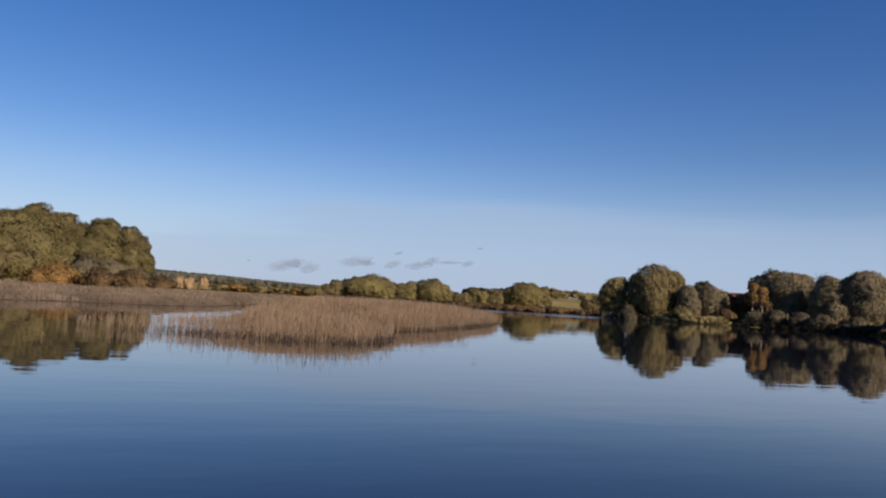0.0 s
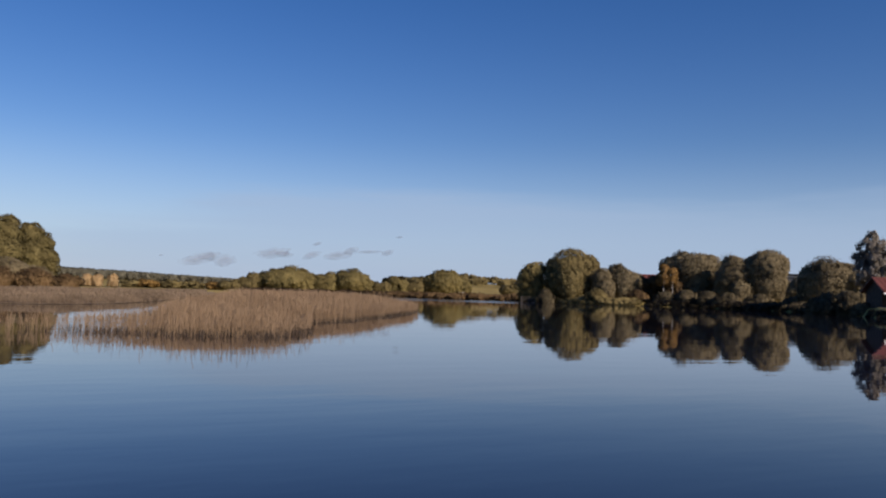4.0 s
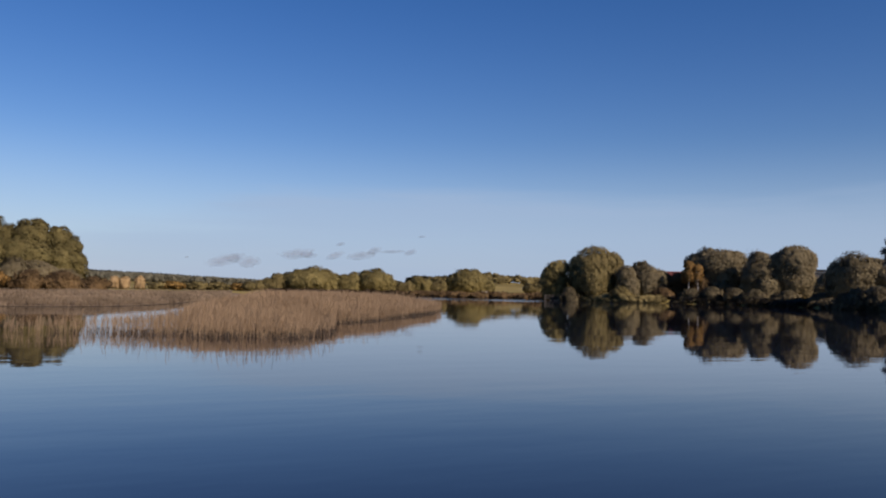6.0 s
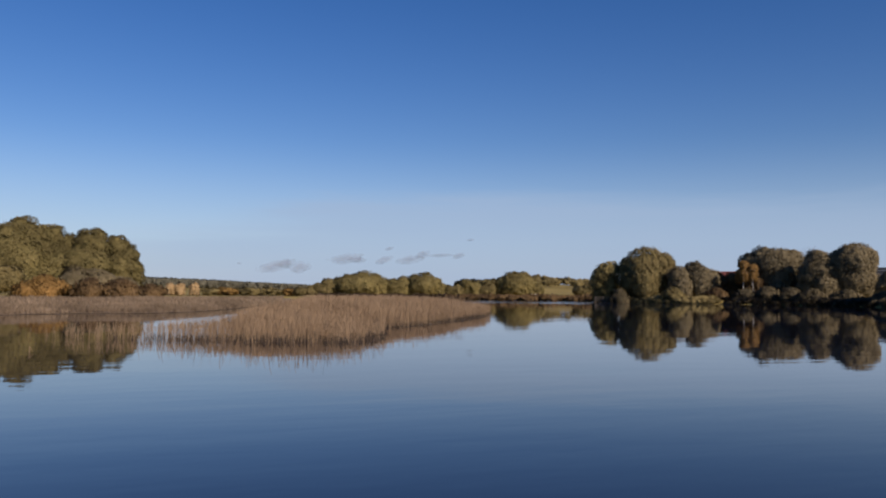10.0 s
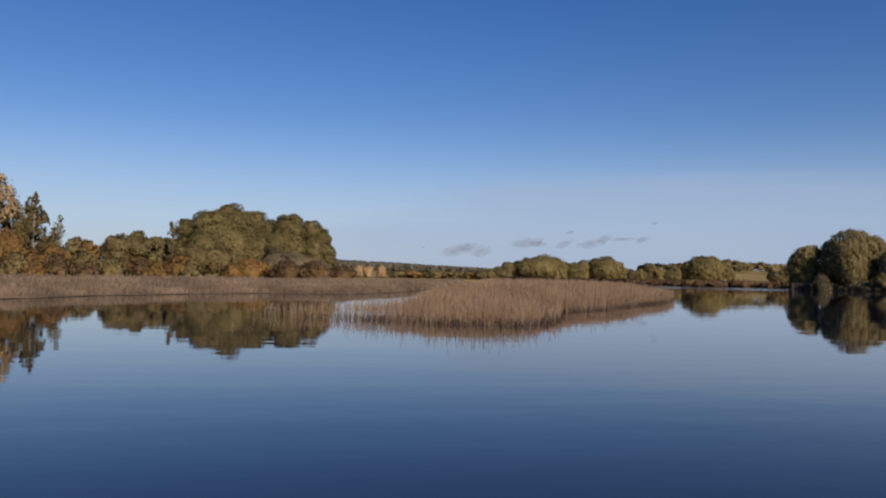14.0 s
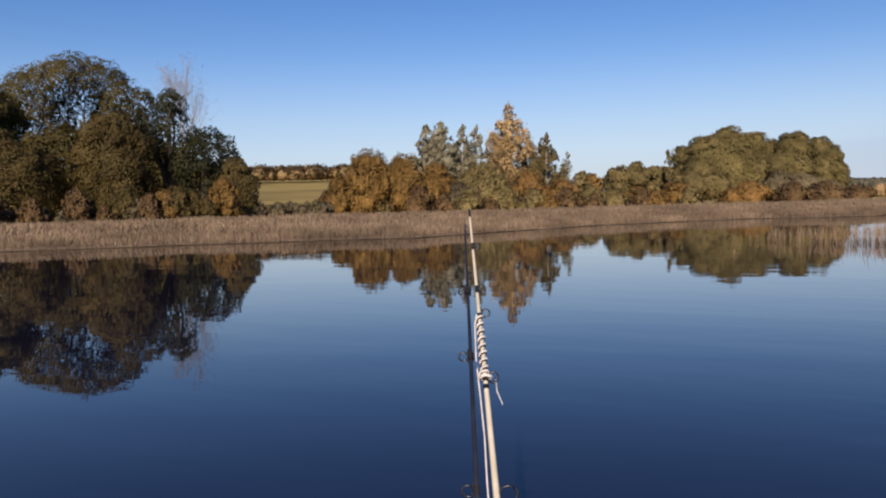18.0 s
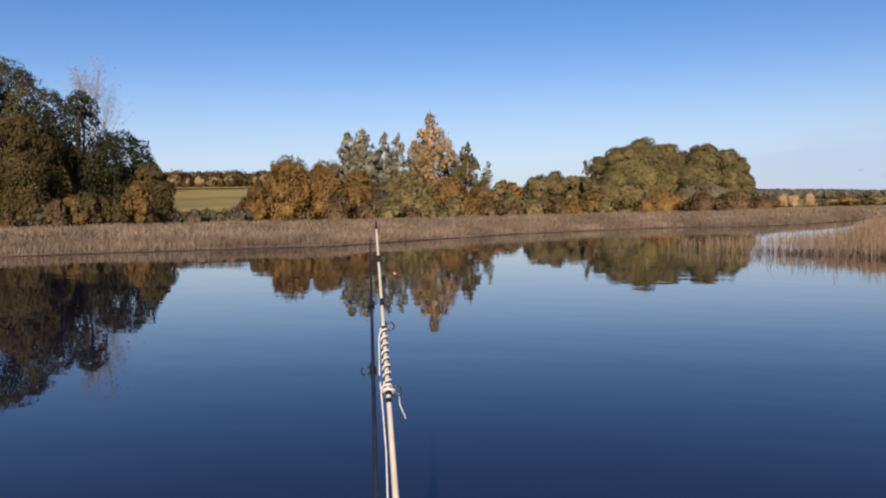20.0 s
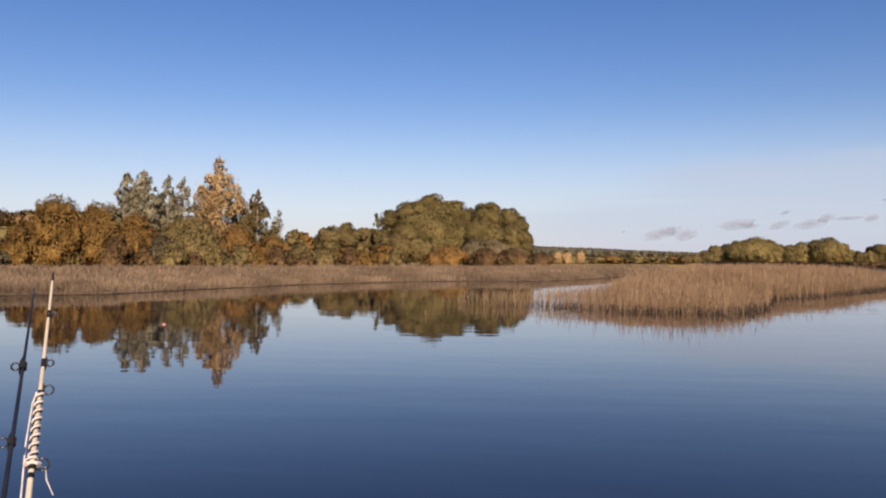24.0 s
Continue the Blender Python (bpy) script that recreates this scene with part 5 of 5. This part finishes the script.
STEEL = material("dark_steel_ring", (0.06, 0.06, 0.065), (0.12, 0.12, 0.125), rough=0.35, scale=30, metal=0.8)
ROPE = material("white_cord", (0.50, 0.47, 0.42), (0.74, 0.71, 0.66), rough=0.9, scale=60, bump=0.6, bump_scale=220)
RUBBER = material("grey_boat_fabric", (0.10, 0.12, 0.10), (0.15, 0.17, 0.14), rough=0.6, scale=3, bump=0.1)
BENCH = material("plywood", (0.24, 0.15, 0.08), (0.36, 0.24, 0.13), rough=0.6, scale=6, bump=0.2)
RED = material("red_paint", (0.34, 0.04, 0.03), (0.45, 0.07, 0.05), rough=0.35, scale=10, spec=0.5)


def round_tubes(paths, sides=10):
    v, f = tubes(paths, sides)
    f = [q for q in f if len(q) == 4]
    return v, f


def ring(at, way, out, radius, wire, parent):
    """A line guide: a wire ring on a short double foot."""
    way, out = Vector(way).normalized(), Vector(out).normalized()
    c = Vector(at) + out * (radius + 0.006)
    side = way.cross(out).normalized()
    side = side if side.z > 0 else -side
    rise = (side - way * 0.9).normalized()          # the guides lean back along the rod
    loop = [(c + (out * math.cos(k * math.pi / 8) + rise * math.sin(k * math.pi / 8)) * radius, wire) for k in range(17)]
    g = part("line_guide", round_tubes([loop], 6), STEEL, parent, "dark steel line guide", smooth=True)
    foot = [[(Vector(at) + way * s * 0.03, wire * 0.9), (Vector(at) + out * 0.006 + way * s * 0.012, wire * 0.9), (c - out * radius, wire * 0.9)] for s in (-1, 1)]
    part("foot", round_tubes(foot, 5), STEEL, g, smooth=True)


def white_rod():
    tip, low = Vector((-0.732, 1.932, 1.180)), Vector((-0.527, 1.557, 0.833))
    way = (low - tip).normalized()
    butt = low + way * 1.12
    total = (butt - tip).length
    t = tagged(new("fishing_rod"), "ivory fishing rod with white cord wound round it", "fishing rod", "fishing rods")

    def on(s):
        return tip + way * s

    def girth(s):
        return 0.0026 + 0.0044 * min(1, s / 0.9)

    stations = [0, 0.15, 0.3, 0.45, 0.6, 0.9, 1.2, 1.5, total]
    part("blank", round_tubes([[(on(s), girth(s)) for s in stations]], 12), RODWHITE, t, smooth=True)
    part("tip_top", round_tubes([[(on(-0.03), 0.002), (on(-0.012), 0.0028), (on(0.004), 0.0036)]], 8), BLACK, t, smooth=True)
    right = Vector((0.86, 0.5, 0.0))
    s2 = (low - tip).length - 0.008
    s1 = s2 * 0.665 - 0.008
    for s in (0.115, 0.128, 0.27, 0.282, s1 + 0.008, s2 + 0.006, s2 + 0.026, s2 + 0.3):
        part("binding", round_tubes([[(on(s - 0.006), girth(s) * 1.18), (on(s + 0.006), girth(s) * 1.18)]], 10), BLACK, t, smooth=True)
    for s, r in ((0.12, 0.005), (0.275, 0.007), (s1, 0.0095), (s2, 0.0115), (s2 + 0.28, 0.017)):
        ring(on(s), way, right, r, 0.0021 if r < 0.015 else 0.0026, t)
    # the cord wound between two guides, and its two loose ends
    turns, out2 = 8, way.cross(right).normalized()
    wound = []
    for k in range(turns * 10 + 1):
        u = k / (turns * 10)
        s, a = s1 + 0.01 + u * (s2 - s1 - 0.02), u * turns * 2 * math.pi
        wound.append((on(s) + (right * math.cos(a) + out2 * math.sin(a)) * (girth(s) + 0.0024), 0.0029))
    cord = part("cord_wrap", round_tubes([wound], 6), ROPE, t, "white cord wound round the rod", smooth=True)
    dark = [(p + way * 0.0055, 0.0014) for p, r in wound]
    part("thread", round_tubes([dark], 5), BLACK, cord, "dark thread between the turns of cord", smooth=True)
    loops = []
    for k in range(31):
        a = k / 30 * 6 * math.pi
        loops.append((on(s2 - 0.004 + 0.004 * math.sin(a * 0.37)) + (right * math.cos(a) * (0.011 + 0.003 * math.sin(a * 1.3)) + out2 * math.sin(a) * 0.010) + way * 0.006 * math.cos(a * 0.7), 0.0028))
    part("knot", round_tubes([loops], 6), ROPE, cord, "frayed knot of the cord", smooth=True)
    left = -right
    hang = [(on(s1 + 0.005) + left * 0.006, 0.0024), (on(s1 + 0.03) + left * 0.012 - Vector((0, 0, 0.004)), 0.0018)]
    for k in range(1, 12):
        s = s1 + 0.03 + k * 0.1
        hang.append((on(s) + left * (0.014 + 0.002 * math.sin(k * 1.7)) - Vector((0, 0, 0.006 + 0.001 * k)), 0.0018))
    part("cord_tail", round_tubes([hang], 6), ROPE, cord, "slack white cord", smooth=True)
    end = on(s2) + right * 0.02
    part("cord_end", round_tubes([[(on(s2) + right * 0.008, 0.0018), (end + Vector((0.002, 0.002, -0.006)), 0.0016), (end + Vector((0.004, 0.003, -0.03)), 0.0014), (end + Vector((0.016, 0.006, -0.06)), 0.0009)]], 6), ROPE, cord, smooth=True)
    part("grip", round_tubes([[(on(total - 0.45), 0.0125), (on(total - 0.2), 0.014), (on(total), 0.013)]], 12), BLACK, t, smooth=True)
    return t


white_rod()


def dark_rod():
    tip, low = Vector((-0.665, 1.761, 1.152)), Vector((-0.546, 1.526, 0.890))
    way = (low - tip).normalized()
    t = tagged(new("fishing_rod"), "dark blue-black fishing rod beside the ivory one", "fishing rod", "fishing rods")
    total = (low - tip).length + 0.78

    def on(s):
        return tip + way * s

    part("blank", round_tubes([[(on(s), 0.0022 + 0.0044 * min(1, s / 0.8)) for s in (0, 0.1, 0.25, 0.4, 0.6, 0.9, total)]], 10), RODDARK, t, smooth=True)
    left = Vector((-0.86, -0.5, 0.0))
    ring(on(0.005), way, Vector((0.2, 0.1, 1)), 0.004, 0.0014, t)
    for s, r in (((low - tip).length * 0.524, 0.0075), ((low - tip).length, 0.0095), ((low - tip).length + 0.30, 0.011)):
        ring(on(s), way, left, r, 0.002, t)
        part("binding", round_tubes([[(on(s - 0.008), 0.0075), (on(s + 0.008), 0.0078)]], 8), BLACK, t, smooth=True)
    part("grip", round_tubes([[(on(total - 0.3), 0.012), (on(total), 0.013)]], 10), BLACK, t, smooth=True)
    return t


dark_rod()


def dinghy():
    """The small inflatable boat that carries the camera, out of sight below it."""
    t = thing("dinghy", (-0.1, 0.28, 0.0), "small grey inflatable boat floating on the lake", "boat", turn=28)
    v, f = [], []
    loop = []
    for k in range(33):
        a = 2 * math.pi * k / 32
        x = 0.55 * math.copysign(abs(math.cos(a)) ** 0.7, math.cos(a))
        y = 1.15 * math.copysign(abs(math.sin(a)) ** 0.85, math.sin(a))
        loop.append((Vector((x, y, 0.14)), 0.17))
    part("tube", round_tubes([loop], 16), RUBBER, t, smooth=True)
    part("floor", boxes(((1.0, 2.1, 0.03), (0, 0, 0.05), 0.01)), BENCH, t)
    part("seat", boxes(((1.1, 0.24, 0.03), (0, -0.35, 0.325), 0.01)), BENCH, t)
    part("rod_rest", boxes(((0.9, 0.05, 0.04), (0, 0.62, 0.33), 0.01), ((0.04, 0.05, 0.28), (-0.3, 0.62, 0.19), 0.01), ((0.04, 0.05, 0.28), (0.3, 0.62, 0.19), 0.01)), BENCH, t)
    return t


dinghy()


def bobber():
    p = (-6.57, 14.49, 0.0)
    t = thing("fishing_float", p, "small red and white fishing float on the water", "fishing float")
    prof = [(-0.06, 0.004), (-0.04, 0.02), (-0.008, 0.030), (0.008, 0.030)]
    part("body", round_tubes([[(Vector((0, 0, z)), r) for z, r in prof]], 14), WHITE, t, smooth=True)
    part("cap", round_tubes([[(Vector((0, 0, z)), r) for z, r in [(0.008, 0.0305), (0.024, 0.027), (0.036, 0.013), (0.041, 0.002)]]], 14), RED, t, "red cap", smooth=True)
    part("antenna", round_tubes([[(Vector((0, 0, 0.039)), 0.005), (Vector((0.004, 0, 0.065)), 0.004)]], 6), RED, t, smooth=True)
    return t


bobber()


def bent_reed():
    t = thing("bent_reed", (-1.99, 17.75, 0.0), "short broken reed stalk bent over above the water", "reed")
    part("stalk", round_tubes([[(Vector((0, 0, -0.1)), 0.007), (Vector((0.005, 0, 0.05)), 0.007), (Vector((0.0, 0, 0.125)), 0.006)]], 6), REED, t)
    part("broken_tip", round_tubes([[(Vector((0.0, 0, 0.122)), 0.006), (Vector((0.035, 0.01, 0.075)), 0.005), (Vector((0.065, 0.015, 0.02)), 0.003)]], 6), REED, t)
    return t


def bottle():
    p = spot(58.7, 31.15, 0.07)
    t = thing("plastic_bottle", p, "small white plastic bottle lying at the water's edge", "bottle", turn=40)
    prof = [(-0.06, 0.012), (-0.057, 0.02), (0.02, 0.021), (0.036, 0.014), (0.045, 0.008), (0.05, 0.008)]
    part("body", round_tubes([[(Vector((x, 0, 0)), r) for x, r in prof]], 12), WHITE, t, smooth=True)
    part("cap", round_tubes([[(Vector((0.049, 0, 0)), 0.01), (Vector((0.062, 0, 0)), 0.01)]], 10), RED, t, "red screw cap", smooth=True)
    return t


bent_reed()
bottle()
